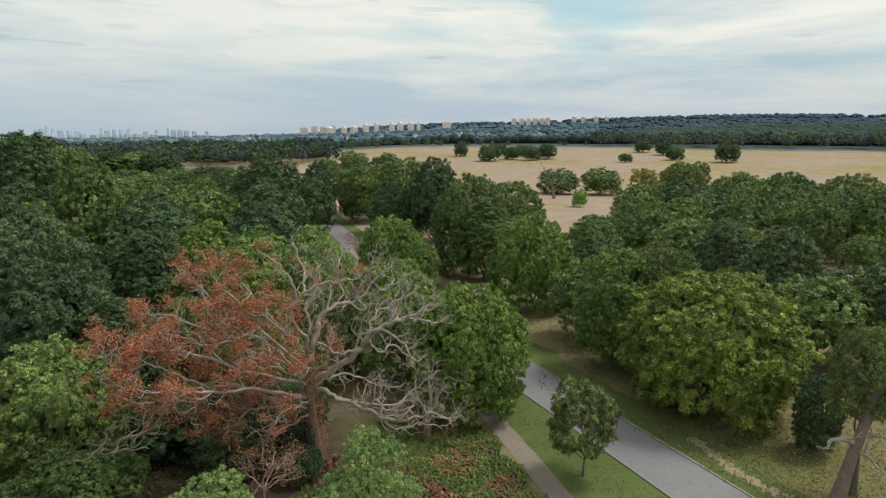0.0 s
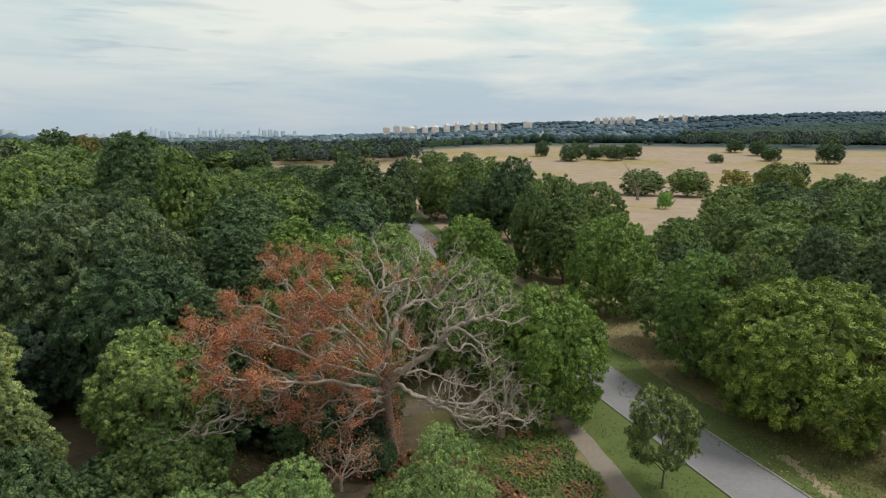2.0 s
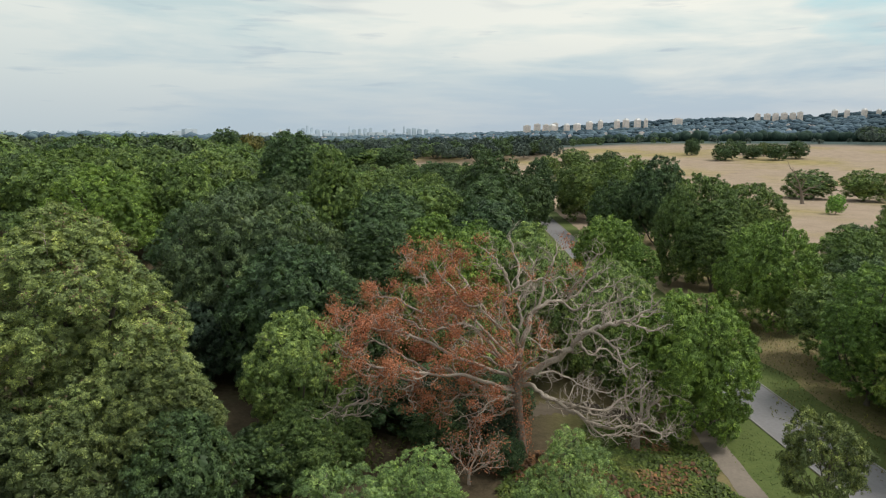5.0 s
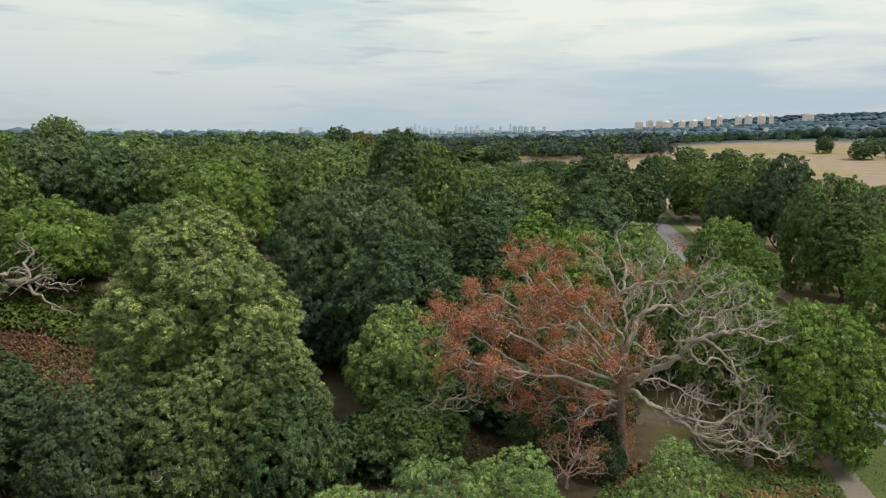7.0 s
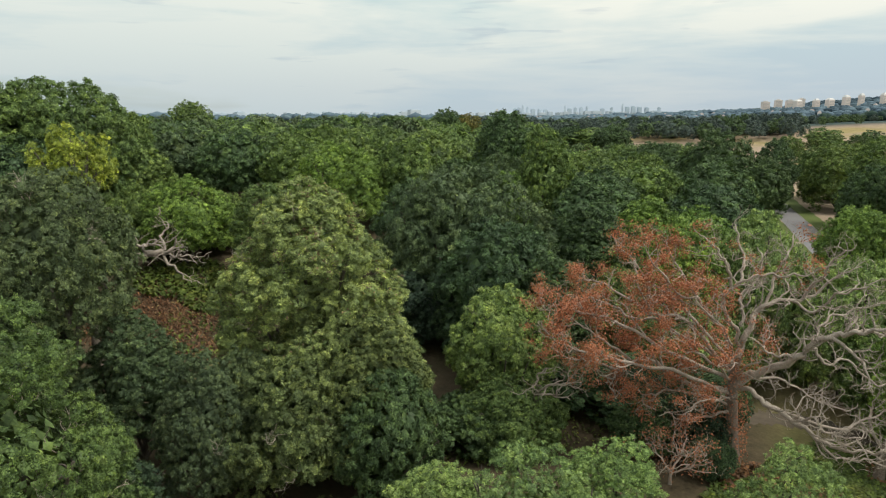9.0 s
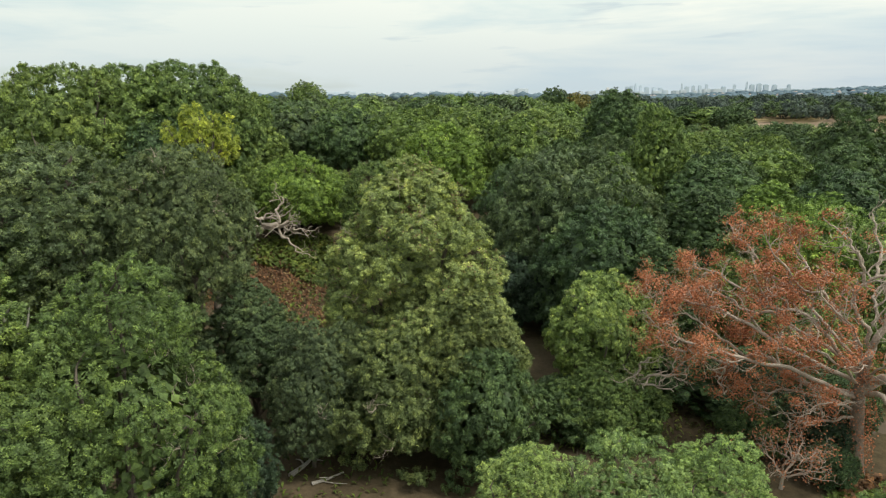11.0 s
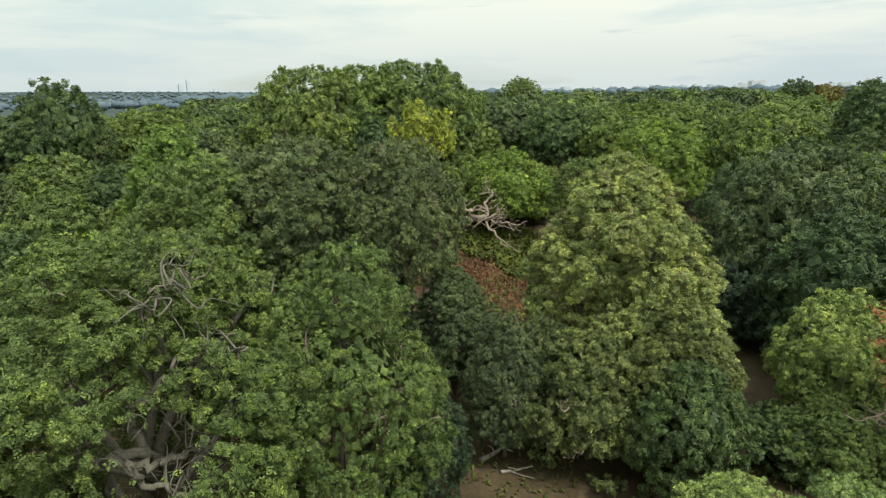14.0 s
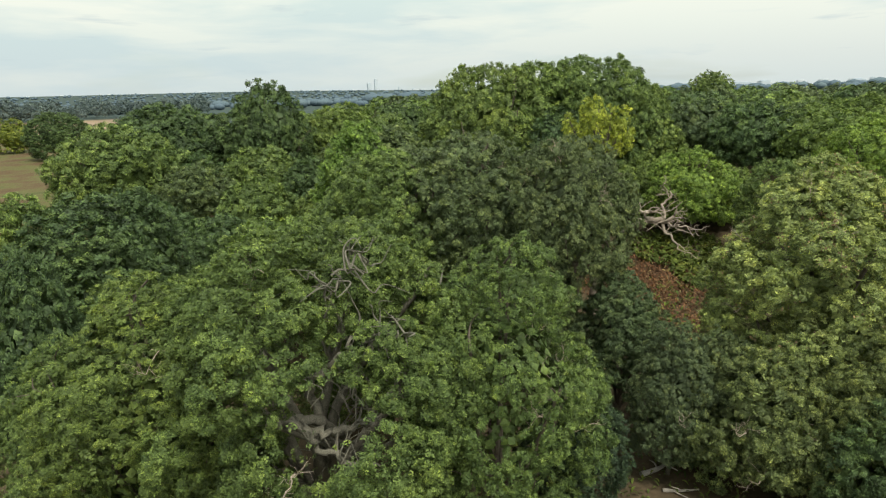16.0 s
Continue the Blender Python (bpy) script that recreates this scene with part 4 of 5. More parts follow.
tree(-72.1, 190.8, 16.7, 9.2, "mid_low", "dark")
tree(-171.4, 377.4, 15.0, 12.8, "mid_low", "dark")
tree(-204.9, 385.4, 14.0, 13.0, "mid_low", "dark")
tree(-47.2, 101.0, 16.0, 7.5, "mid", "dark")
tree(-35.6, 73.3, 14.0, 5.2, "mid", "dark")
tree(-31.7, 82.6, 14.0, 4.9, "mid_high", "bright")
tree(-25.5, 84.2, 12.9, 6.1, "mid", "bright")
tree(-45.3, 59.8, 18.4, 11.0, "hero_low", "blue")
tree(-54.0, 61.7, 15.1, 7.1, "mid", "dark")
tree(-43.0, 65.1, 17.8, 3.6, "mid_high", "bright")
tree(-37.3, 60.4, 11.0, 5.1, "mid", "bright")
tree(2.4, 54.9, 12.2, 5.7, "dense", "bright")
dead_branches(tree(-27.4, 41.2, 11.1, 4.8, "hero", "pale"), 11.1, 4.8, 4, 60)
tree(-13.5, 23.4, 9.5, 4.5, "near", "pale")
tree(-11.1, 26.8, 9.6, 3.4, "near_high", "pale")
tree(-3.5, 27.8, 11.4, 3.2, "near_high", "pale")
tree(-23.7, 37.1, 5.4, 4.3, "hero_low", "mid", "hawthorn", "low green hawthorn bush at the edge of the wood")
dead_branches(tree(-36.2, 28.4, 20.7, 7.2, "tall", "ash", "ash_tree"), 20.7, 6.6, 16, 65)
# extra tree that fills out the lower crown of the tall ash
tree(-32.3, 28.4, 12.6, 5.9, "hero", "ash", "ash_tree", "lower grey-green ash crown added to fill out the tall ash")
dead_branches(tree(-34.6, 18.1, 10.9, 2.9, "hero_high", "grey"), 10.9, 2.9, 6, 67)
tree(-81.4, 42.9, 12.5, 6.7, "hero", "bright")
dead_branches(tree(-45.2, 14.3, 21.9, 5.4, "lofty", "grey", variant=0), 22.6, 6.1, 8, 69)
dead_branches(tree(-49.6, 7.2, 22.7, 6.8, "lofty", "grey", variant=1), 22.9, 7.1, 7, 70)
dead_branches(tree(-50.0, 1.0, 20.9, 6.6, "lofty", "mid", variant=0), 20.9, 6.1, 6, 71)
tree(-42.5, 17.6, 11.9, 4.0, "hero_high", "blue")
tree(-64.0, 23.3, 23.6, 3.7, "crest", "yellow")
tree(-108.1, 20.2, 22.1, 13.0, "hero_low", "mid")
tree(-108.6, 37.9, 22.5, 13.2, "hero_low", "mid")
tree(-114.7, 49.8, 17.7, 6.7, "mid", "mid")
dead_branches(tree(-30.8, -3.6, 19.6, 9.8, "giant_a", "fresh", turn=0), 19.6, 9.8, 16, 77)
dead_branches(tree(-28.6, 5.6, 18.6, 5.7, "near", "green"), 16.4, 4.5, 6, 78)
tree(-29.9, -11.4, 17.4, 6.5, "near_high", "fresh")
tree(-112.0, -18.4, 19.9, 7.8, "mid", "dark")
tree(-115.7, -35.3, 15.6, 12.2, "mid_low", "dark")
tree(-101.1, -39.5, 14.4, 10.2, "mid_low", "mid")
tree(-193.2, -90.9, 13.8, 9.1, "dense", "dark")
tree(-52.6, -24.4, 17.9, 6.6, "mid", "dark")
tree(-129.8, -6.8, 14.4, 10.5, "mid_low", "mid")
tree(-70.0, -1.9, 21.6, 5.8, "mid_high", "bright")
tree(-39.3, -22.0, 16.6, 3.2, "mid_high", "dark")
tree(-264.6, 326.2, 20.6, 11.3, "far", "dark")
tree(-211.8, 315.5, 25.0, 14.2, "far", "dark")
tree(-252.8, 335.4, 19.3, 9.4, "far", "brown")
tree(-350.0, 193.7, 20.6, 12.7, "far", "mid")
tree(-75.2, 65.9, 14.9, 8.2, "hero", "bright")
tree(-50.7, 107.1, 15.0, 7.9, "mid", "mid")
tree(-37.7, 170.9, 14.9, 8.0, "mid_low", "dark")
tree(-42.9, 155.2, 13.1, 8.8, "mid_low", "dark")
tree(-15.7, 74.4, 14.6, 4.3, "mid_high", "pale", "oak_tree", "light yellow-green oak tree behind the dying oak")
tree(-89.1, 40.9, 9.6, 5.7, "mid_low", "mid")
tree(-84.1, 50.2, 8.3, 5.2, "mid_low", "mid")
tree(-34.9, 21.5, 9.8, 3.2, "hero_high", "grey")
dead_branches(tree(-32.9, 24.4, 9.8, 6.5, "hero_low", "dull"), 9.8, 6.5, 8, 100)
tree(-30.5, 30.3, 5.8, 4.0, "hero_low", "dull")
tree(-32.2, 10.8, 8.0, 3.5, "hero", "holly")
tree(-26.0, 35.5, 3.9, 3.9, "mid_low", "dark")
dead_branches(tree(-31.4, 24.8, 8.0, 4.3, "hero", "dull"), 8.0, 4.3, 5, 104)
# dull leaf tone paints the shaded east side of the tall ash
tree(-29.0, 27.5, 12.3, 4.3, "hero_high", "dull", "ash_tree", "lower ash crown, dulled to stand in for the tall ash's shaded side")
tree(-26.1, 26.2, 9.2, 3.8, "mid", "dark")
tree(-19.4, 61.0, 15.0, 4.9, "mid_high", "bright")
tree(-13.4, 64.6, 14.5, 5.8, "dense", "pale", "oak_tree", "light yellow-green oak tree behind the dying oak")
tree(-5.5, 63.8, 12.9, 5.7, "dense", "pale", "oak_tree", "light yellow-green oak tree behind the dying oak")
tree(-23.5, 55.2, 10.9, 4.2, "mid", "mid")
tree(-33.5, 49.8, 15.0, 7.1, "mid", "dark")
tree(-26.9, 49.1, 12.4, 4.2, "mid_high", "dark")
tree(-27.3, 208.2, 16.7, 9.5, "mid_low", "mid")
tree(-11.9, 154.5, 15.0, 7.1, "mid", "dark")
tree(7.4, 108.2, 15.1, 5.5, "dense", "mid")
tree(-20.4, 48.9, 4.6, 6.8, "mid_low", "dark")
tree(-16.6, 55.6, 8.0, 6.1, "mid_low", "mid")
tree(-1.8, 59.5, 8.4, 4.2, "mid_low", "mid")
tree(-29.5, 28.5, 7.5, 4.3, "hero_low", "dull")
# leaf colour this dark paints the deep shade under the big oak
tree(-43.8, 49.4, 7.7, 5.5, "mid_low", "holly", "shade_dark_tree", "tree beneath the oaks, coloured very dark to stand in for shade")
tree(-187.0, 392.2, 14.0, 22.7, "far", "mid")
tree(-29.9, -16.3, 14.1, 4.3, "near_high", "fresh")
tree(-54.1, -30.3, 17.8, 5.3, "mid_high", "mid")
tree(-214.2, -114.7, 11.2, 6.4, "far", "yolive")
tree(-61.7, -23.4, 16.9, 5.0, "mid_high", "dark")
tree(-77.4, 116.7, 24.7, 8.5, "mid_high", "dark")
tree(-60.3, 103.8, 23.2, 5.9, "mid_high", "mid")
tree(-109.2, 28.9, 22.4, 11.7, "mid", "mid")
tree(-68.8, 47.4, 14.0, 4.7, "hero_high", "mid")
tree(-17.4, 20.6, 8.8, 3.3, "near_high", "pale")
dead_branches(tree(-45.7, 11.1, 14.9, 4.7, "hero_high", "grey"), 14.9, 4.7, 6, 132)
tree(-44.0, -1.7, 16.9, 4.2, "near_high", "fresh")

for x, y, h, r, leafage in ((-12.6, 45.6, 4.2, 3.0, "holly"), (-15.6, 43.2, 3.6, 2.8, "dark"), (-17.8, 46.8, 4.8, 3.2, "holly"), (-13.0, 49.5, 5.0, 3.4, "dark"), (-10.6, 42.6, 2.6, 1.9, "dark")):
    tree(x, y, h, r, "hero_low", leafage, "holly_bush", "dark green holly bush in the shade beneath the oak", "undergrowth")

ASH_KEYS = leaf_material("ash_keys", (0.24, 0.175, 0.110), (0.29, 0.215, 0.140), 0.10)


def hang_seeds(root, count, seed):
    """Bunches of dry brown seeds hanging in patches of an ash crown."""
    rng = np.random.default_rng(seed)
    crown = [c for c in root.children if c.name.startswith("crown")][0]
    co = np.empty(len(crown.data.polygons) * 3, np.float32)
    crown.data.polygons.foreach_get("center", co)
    co = co.reshape(-1, 3) * np.array(crown.scale)
    co = co[rng.choice(len(co), count * 4)]
    co = co[[noise.noise(Vector(p) * 0.42) > 0.12 for p in co.tolist()]][:count]
    pos = np.repeat(co, 6, axis=0)
    pos += rng.normal(size=pos.shape) * np.array([0.12, 0.12, 0.16])
    v, f = leaf_faces(rng, pos, rng.normal(size=pos.shape) + np.array([0, 0, 0.3]), 0.15)
    ob = new("dry_seed", raw_mesh("dry_seed", v, f, ASH_KEYS))
    ob.parent = root


for k, root in enumerate([o for o in scene.objects if o.get("label") == WORDS["ash"]]):
    hang_seeds(root, 900, 200 + k)


# ---- the dying oak ----
def dead_tree(name, x, y, trunk, limbs, label, seed, bark, leafy=(), twiggy=1.0, leaf_mat=None, leaf_count=9, leaf_name="withered_leaves", leaf=0.12, trunk_bark=None, turn=0.0, crook=0.12, ivy=0, patchy=False, sparse=()):
    root = tagged(new(name), label, "tree")
    root.location = (x, y, land(x, y))
    root.rotation_euler = (0, 0, radians(turn))
    tb = Tubes()
    line = spline(trunk[0], 5)
    u = np.linspace(0, 1, len(line))
    tb.tube(line, trunk[1] * (1 + 0.6 * np.exp(-u * 9)) * (1 - (1 - trunk[2]) * u), 12)
    ob = new("trunk", tb.mesh("trunk", trunk_bark or bark))
    ob.parent = root
    tips = []
    for k, (pts, r) in enumerate(limbs):
        br = Branches(seed + k)
        tb = Tubes()
        line = spline(pts, 5)
        wander = br.rng.normal(size=(len(line) - 2, 3))
        line[1:-1] += (wander * 0.6 + np.roll(wander, 1, 0) * 0.6) * crook
        out = unit(np.array(pts[-1], float) - np.array(pts[0], float))
        br.grow(tb, line, r, 0.03, 0, out, twiggy)
        ob = new("limb", tb.mesh("limb", bark))
        ob.parent = root
        if k in leafy:
            tips += br.tips
        if k in sparse:
            tips += br.tips[::6]
    if tips and leaf_mat:
        rng = np.random.default_rng(seed)
        tips = np.array(tips)
        if patchy:
            # withered leaves hang on in bunches, with bare twigs between
            tips = tips[[noise.noise(Vector(t) * 0.75) > 0.05 for t in tips]]
        tips = tips[rng.random(len(tips)) < 0.8]
        pos = np.repeat(tips, leaf_count, axis=0)
        off = rng.normal(size=pos.shape) * (np.array([0.30, 0.30, 0.22]) if patchy else np.array([0.30, 0.30, 0.20]))
        if ivy:
            up = rng.uniform(0.3, 8.5, ivy)
            ring = rng.uniform(0, 6.283, ivy)
            out = rng.uniform(0.4, 0.95, ivy)
            climb = np.stack([np.cos(ring) * out - 0.045 * up, np.sin(ring) * out, up], -1)
            pos, off = np.concatenate([pos, climb]), np.concatenate([off, rng.normal(size=(ivy, 3)) * 0.1])
        v, f = leaf_faces(rng, pos + off, off * 2 + rng.normal(size=pos.shape) * 0.5 + np.array([0, 0, 0.5]), leaf)
        ob = new(leaf_name, raw_mesh(leaf_name, v, f, leaf_mat))
        ob.parent = root
    return root


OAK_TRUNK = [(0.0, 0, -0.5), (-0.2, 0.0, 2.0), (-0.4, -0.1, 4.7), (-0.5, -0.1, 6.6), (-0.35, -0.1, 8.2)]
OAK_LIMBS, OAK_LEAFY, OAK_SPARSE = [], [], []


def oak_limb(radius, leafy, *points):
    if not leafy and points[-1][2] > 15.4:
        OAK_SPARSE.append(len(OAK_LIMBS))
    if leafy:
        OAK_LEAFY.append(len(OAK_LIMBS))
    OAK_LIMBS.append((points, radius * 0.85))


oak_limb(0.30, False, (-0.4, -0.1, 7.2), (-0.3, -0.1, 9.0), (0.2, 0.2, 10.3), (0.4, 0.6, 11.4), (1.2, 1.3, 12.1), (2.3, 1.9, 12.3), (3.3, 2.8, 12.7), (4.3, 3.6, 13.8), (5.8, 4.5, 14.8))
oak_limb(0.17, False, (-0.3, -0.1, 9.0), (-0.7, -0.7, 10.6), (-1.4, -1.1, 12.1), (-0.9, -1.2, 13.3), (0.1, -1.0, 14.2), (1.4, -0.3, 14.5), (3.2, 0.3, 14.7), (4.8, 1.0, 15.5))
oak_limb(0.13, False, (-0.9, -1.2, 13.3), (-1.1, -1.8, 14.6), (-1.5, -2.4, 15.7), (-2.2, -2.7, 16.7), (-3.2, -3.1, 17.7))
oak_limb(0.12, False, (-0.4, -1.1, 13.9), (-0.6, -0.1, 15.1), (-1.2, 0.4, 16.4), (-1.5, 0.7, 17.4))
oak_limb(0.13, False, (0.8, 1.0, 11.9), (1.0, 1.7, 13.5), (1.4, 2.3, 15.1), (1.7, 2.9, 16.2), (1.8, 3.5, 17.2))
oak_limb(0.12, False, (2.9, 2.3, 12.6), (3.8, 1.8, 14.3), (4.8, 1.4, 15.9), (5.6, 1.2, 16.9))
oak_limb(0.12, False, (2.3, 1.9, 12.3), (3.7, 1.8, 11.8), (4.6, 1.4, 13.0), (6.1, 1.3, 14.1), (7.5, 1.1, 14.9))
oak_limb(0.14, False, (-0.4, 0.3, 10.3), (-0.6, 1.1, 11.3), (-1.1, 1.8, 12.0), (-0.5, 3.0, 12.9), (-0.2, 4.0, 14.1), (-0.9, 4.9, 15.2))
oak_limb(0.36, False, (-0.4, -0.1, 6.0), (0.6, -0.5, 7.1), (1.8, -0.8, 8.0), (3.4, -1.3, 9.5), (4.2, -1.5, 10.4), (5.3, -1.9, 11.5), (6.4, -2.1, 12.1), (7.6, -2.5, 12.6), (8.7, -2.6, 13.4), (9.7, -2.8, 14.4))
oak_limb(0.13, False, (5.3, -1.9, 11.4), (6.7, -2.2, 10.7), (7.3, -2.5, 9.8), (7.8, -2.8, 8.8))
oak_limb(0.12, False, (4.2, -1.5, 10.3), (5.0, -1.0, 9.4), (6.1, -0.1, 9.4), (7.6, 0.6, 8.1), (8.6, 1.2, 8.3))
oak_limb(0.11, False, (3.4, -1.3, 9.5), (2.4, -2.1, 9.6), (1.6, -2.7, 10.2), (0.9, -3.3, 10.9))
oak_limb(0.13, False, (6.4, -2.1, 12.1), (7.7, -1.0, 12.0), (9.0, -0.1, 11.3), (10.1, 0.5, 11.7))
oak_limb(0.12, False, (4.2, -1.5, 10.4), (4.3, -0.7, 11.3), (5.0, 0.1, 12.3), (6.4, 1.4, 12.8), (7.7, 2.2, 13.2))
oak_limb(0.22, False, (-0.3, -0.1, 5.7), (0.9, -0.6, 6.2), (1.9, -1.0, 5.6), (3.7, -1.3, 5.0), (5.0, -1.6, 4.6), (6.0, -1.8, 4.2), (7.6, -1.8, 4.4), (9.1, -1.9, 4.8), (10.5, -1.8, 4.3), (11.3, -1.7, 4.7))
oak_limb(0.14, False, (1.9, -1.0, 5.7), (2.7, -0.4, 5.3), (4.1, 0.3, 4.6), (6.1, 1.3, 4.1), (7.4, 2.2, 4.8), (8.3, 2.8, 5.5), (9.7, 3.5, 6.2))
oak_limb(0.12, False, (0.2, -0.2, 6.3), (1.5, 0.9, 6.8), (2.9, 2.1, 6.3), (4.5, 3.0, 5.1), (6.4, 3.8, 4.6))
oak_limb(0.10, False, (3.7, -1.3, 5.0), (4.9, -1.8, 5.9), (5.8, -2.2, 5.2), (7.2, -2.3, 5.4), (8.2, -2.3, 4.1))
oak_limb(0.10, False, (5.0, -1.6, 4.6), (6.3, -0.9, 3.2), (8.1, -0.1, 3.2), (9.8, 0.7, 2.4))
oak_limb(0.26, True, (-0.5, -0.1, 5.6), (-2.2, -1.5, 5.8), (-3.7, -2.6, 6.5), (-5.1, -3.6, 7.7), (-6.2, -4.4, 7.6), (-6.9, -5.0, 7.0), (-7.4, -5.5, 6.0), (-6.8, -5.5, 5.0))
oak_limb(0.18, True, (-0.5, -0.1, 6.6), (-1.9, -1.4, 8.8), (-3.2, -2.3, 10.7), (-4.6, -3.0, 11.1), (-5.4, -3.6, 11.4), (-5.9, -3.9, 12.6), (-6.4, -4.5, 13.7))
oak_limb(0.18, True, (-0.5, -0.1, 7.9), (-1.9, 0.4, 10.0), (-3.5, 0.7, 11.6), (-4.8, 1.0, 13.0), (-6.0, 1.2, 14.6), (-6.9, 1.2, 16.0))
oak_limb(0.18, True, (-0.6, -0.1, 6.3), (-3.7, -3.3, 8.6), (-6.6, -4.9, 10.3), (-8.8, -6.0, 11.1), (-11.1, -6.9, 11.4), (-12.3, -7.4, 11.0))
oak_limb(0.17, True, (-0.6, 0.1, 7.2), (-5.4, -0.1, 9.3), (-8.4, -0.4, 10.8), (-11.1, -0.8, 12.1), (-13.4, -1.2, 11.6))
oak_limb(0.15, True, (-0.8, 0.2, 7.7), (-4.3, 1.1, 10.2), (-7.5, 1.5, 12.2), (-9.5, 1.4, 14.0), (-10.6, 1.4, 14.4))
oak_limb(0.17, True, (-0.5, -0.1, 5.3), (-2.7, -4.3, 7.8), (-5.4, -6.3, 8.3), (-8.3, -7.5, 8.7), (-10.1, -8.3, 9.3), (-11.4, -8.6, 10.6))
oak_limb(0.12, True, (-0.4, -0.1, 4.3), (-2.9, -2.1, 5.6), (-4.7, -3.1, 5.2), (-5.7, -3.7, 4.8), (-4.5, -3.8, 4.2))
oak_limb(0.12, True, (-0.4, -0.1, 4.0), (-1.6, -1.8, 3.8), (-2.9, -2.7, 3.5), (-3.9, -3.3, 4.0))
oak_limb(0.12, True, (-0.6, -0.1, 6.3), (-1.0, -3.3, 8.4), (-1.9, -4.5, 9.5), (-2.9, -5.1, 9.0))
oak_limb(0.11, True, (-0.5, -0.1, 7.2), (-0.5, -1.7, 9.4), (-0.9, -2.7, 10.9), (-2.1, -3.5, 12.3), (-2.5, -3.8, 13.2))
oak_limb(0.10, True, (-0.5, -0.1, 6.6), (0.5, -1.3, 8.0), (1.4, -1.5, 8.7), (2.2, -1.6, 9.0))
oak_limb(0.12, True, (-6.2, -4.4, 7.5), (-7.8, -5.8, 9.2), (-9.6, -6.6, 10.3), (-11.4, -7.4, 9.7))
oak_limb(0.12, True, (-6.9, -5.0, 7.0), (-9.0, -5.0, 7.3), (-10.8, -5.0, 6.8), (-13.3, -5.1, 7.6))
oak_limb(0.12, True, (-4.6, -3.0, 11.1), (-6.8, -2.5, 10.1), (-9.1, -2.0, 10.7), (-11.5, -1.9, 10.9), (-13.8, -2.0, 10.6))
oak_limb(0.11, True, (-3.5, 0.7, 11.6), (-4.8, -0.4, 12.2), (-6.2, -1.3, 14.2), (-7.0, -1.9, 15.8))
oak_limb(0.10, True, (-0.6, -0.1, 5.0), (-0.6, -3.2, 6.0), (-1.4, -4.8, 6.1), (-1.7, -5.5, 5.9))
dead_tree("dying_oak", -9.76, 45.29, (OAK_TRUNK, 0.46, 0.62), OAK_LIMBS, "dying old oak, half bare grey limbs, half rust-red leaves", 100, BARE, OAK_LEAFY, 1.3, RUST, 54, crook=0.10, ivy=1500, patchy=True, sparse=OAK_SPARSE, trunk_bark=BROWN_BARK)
dead_tree("withered_shrub", -12.3, 39.6, ([(0, 0, -0.2), (0, 0, 0.6), (0.1, 0, 1.2)], 0.12, 0.7), [
    ([(0, 0, 0.6), (1.2, 0.2, 1.8), (2.2, 0.3, 2.6)], 0.07), ([(0, 0, 0.7), (-1.0, 0.3, 1.9), (-1.8, 0.4, 2.8)], 0.07),
    ([(0, 0, 0.8), (0.2, -0.5, 2.2), (0.3, -0.8, 3.2)], 0.07), ([(0, 0, 0.8), (0.3, 0.8, 2.0), (0.6, 1.4, 3.0)], 0.07)], "withered shrub with dull red-brown leaves under the oak", 190, BARE, (0, 1, 2, 3), 1.6, RUST, 5)
dead_tree("dead_thorn", -1.25, 49.0, ([(0, 0, -0.3), (0.1, 0, 1.8), (0.2, 0, 3.2)], 0.34, 0.7), [
    ([(0.1, 0, 2.2), (1.2, -0.4, 4.0), (1.8, -0.6, 5.4)], 0.15),
    ([(0.1, 0, 2.6), (-0.9, -0.6, 4.2), (-1.0, -0.8, 5.6)], 0.14),
    ([(0.2, 0, 3.0), (0.4, 0.4, 4.4), (0.3, 0.2, 6.0)], 0.15),
    ([(0.1, 0, 1.8), (1.6, -1.0, 2.6), (2.8, -1.2, 2.4)], 0.12)], "small dead tree with bare twisted grey branches", 140, BARE, (), 1.3, trunk_bark=BROWN_BARK)
dead_tree("broken_tree", -22.7, 38.4, ([(0, 0, -0.3), (0.2, 0, 3.0), (0.6, 0, 4.9)], 0.26, 0.7), [
    ([(0.5, 0, 4.5), (1.6, -0.6, 5.6), (3.2, -1.0, 6.1), (4.6, -1.2, 6.7)], 0.12),
    ([(0.5, 0, 4.7), (0.8, -0.5, 6.0), (1.8, -0.8, 6.9)], 0.11),
    ([(0.3, 0, 4.0), (2.0, -1.0, 5.0), (3.9, -1.4, 5.3)], 0.10)], "broken dead branches leaning out of a low tree", 150, BARE, (), 1.1)
dead_tree("field_snag", 46.6, 261.0, ([(0, 0, -0.5), (-0.5, 0, 3.0), (-1.2, 0, 5.6)], 0.62, 0.6), [
    ([(-1.0, 0, 5.0), (-2.2, 0, 8.2), (-4.2, 0, 11.6), (-6.2, 0, 15.4)], 0.30),
    ([(-0.7, 0, 4.2), (1.6, 0, 5.8), (3.6, 0, 6.4), (5.8, 0, 8.2)], 0.30),
    ([(-0.4, 0, 2.8), (2.0, 1, 3.6), (4.4, 1, 3.2)], 0.26),
    ([(-1.0, 0, 5.0), (-3.0, 1, 6.6), (-4.6, 1, 8.4)], 0.26),
    ([(-1.1, 0, 5.3), (-0.6, -1, 7.6), (0.6, -1, 10.0)], 0.26),
    ([(-0.6, 0, 3.4), (-2.6, -1, 4.0), (-3.8, -1, 5.4)], 0.22)], "half-bare dead tree leaning over in the dry field", 160, BROWN_BARK, (1, 2, 3, 5), 0.8, LEAF["olive"], 3, "sparse_leaves", 0.30)
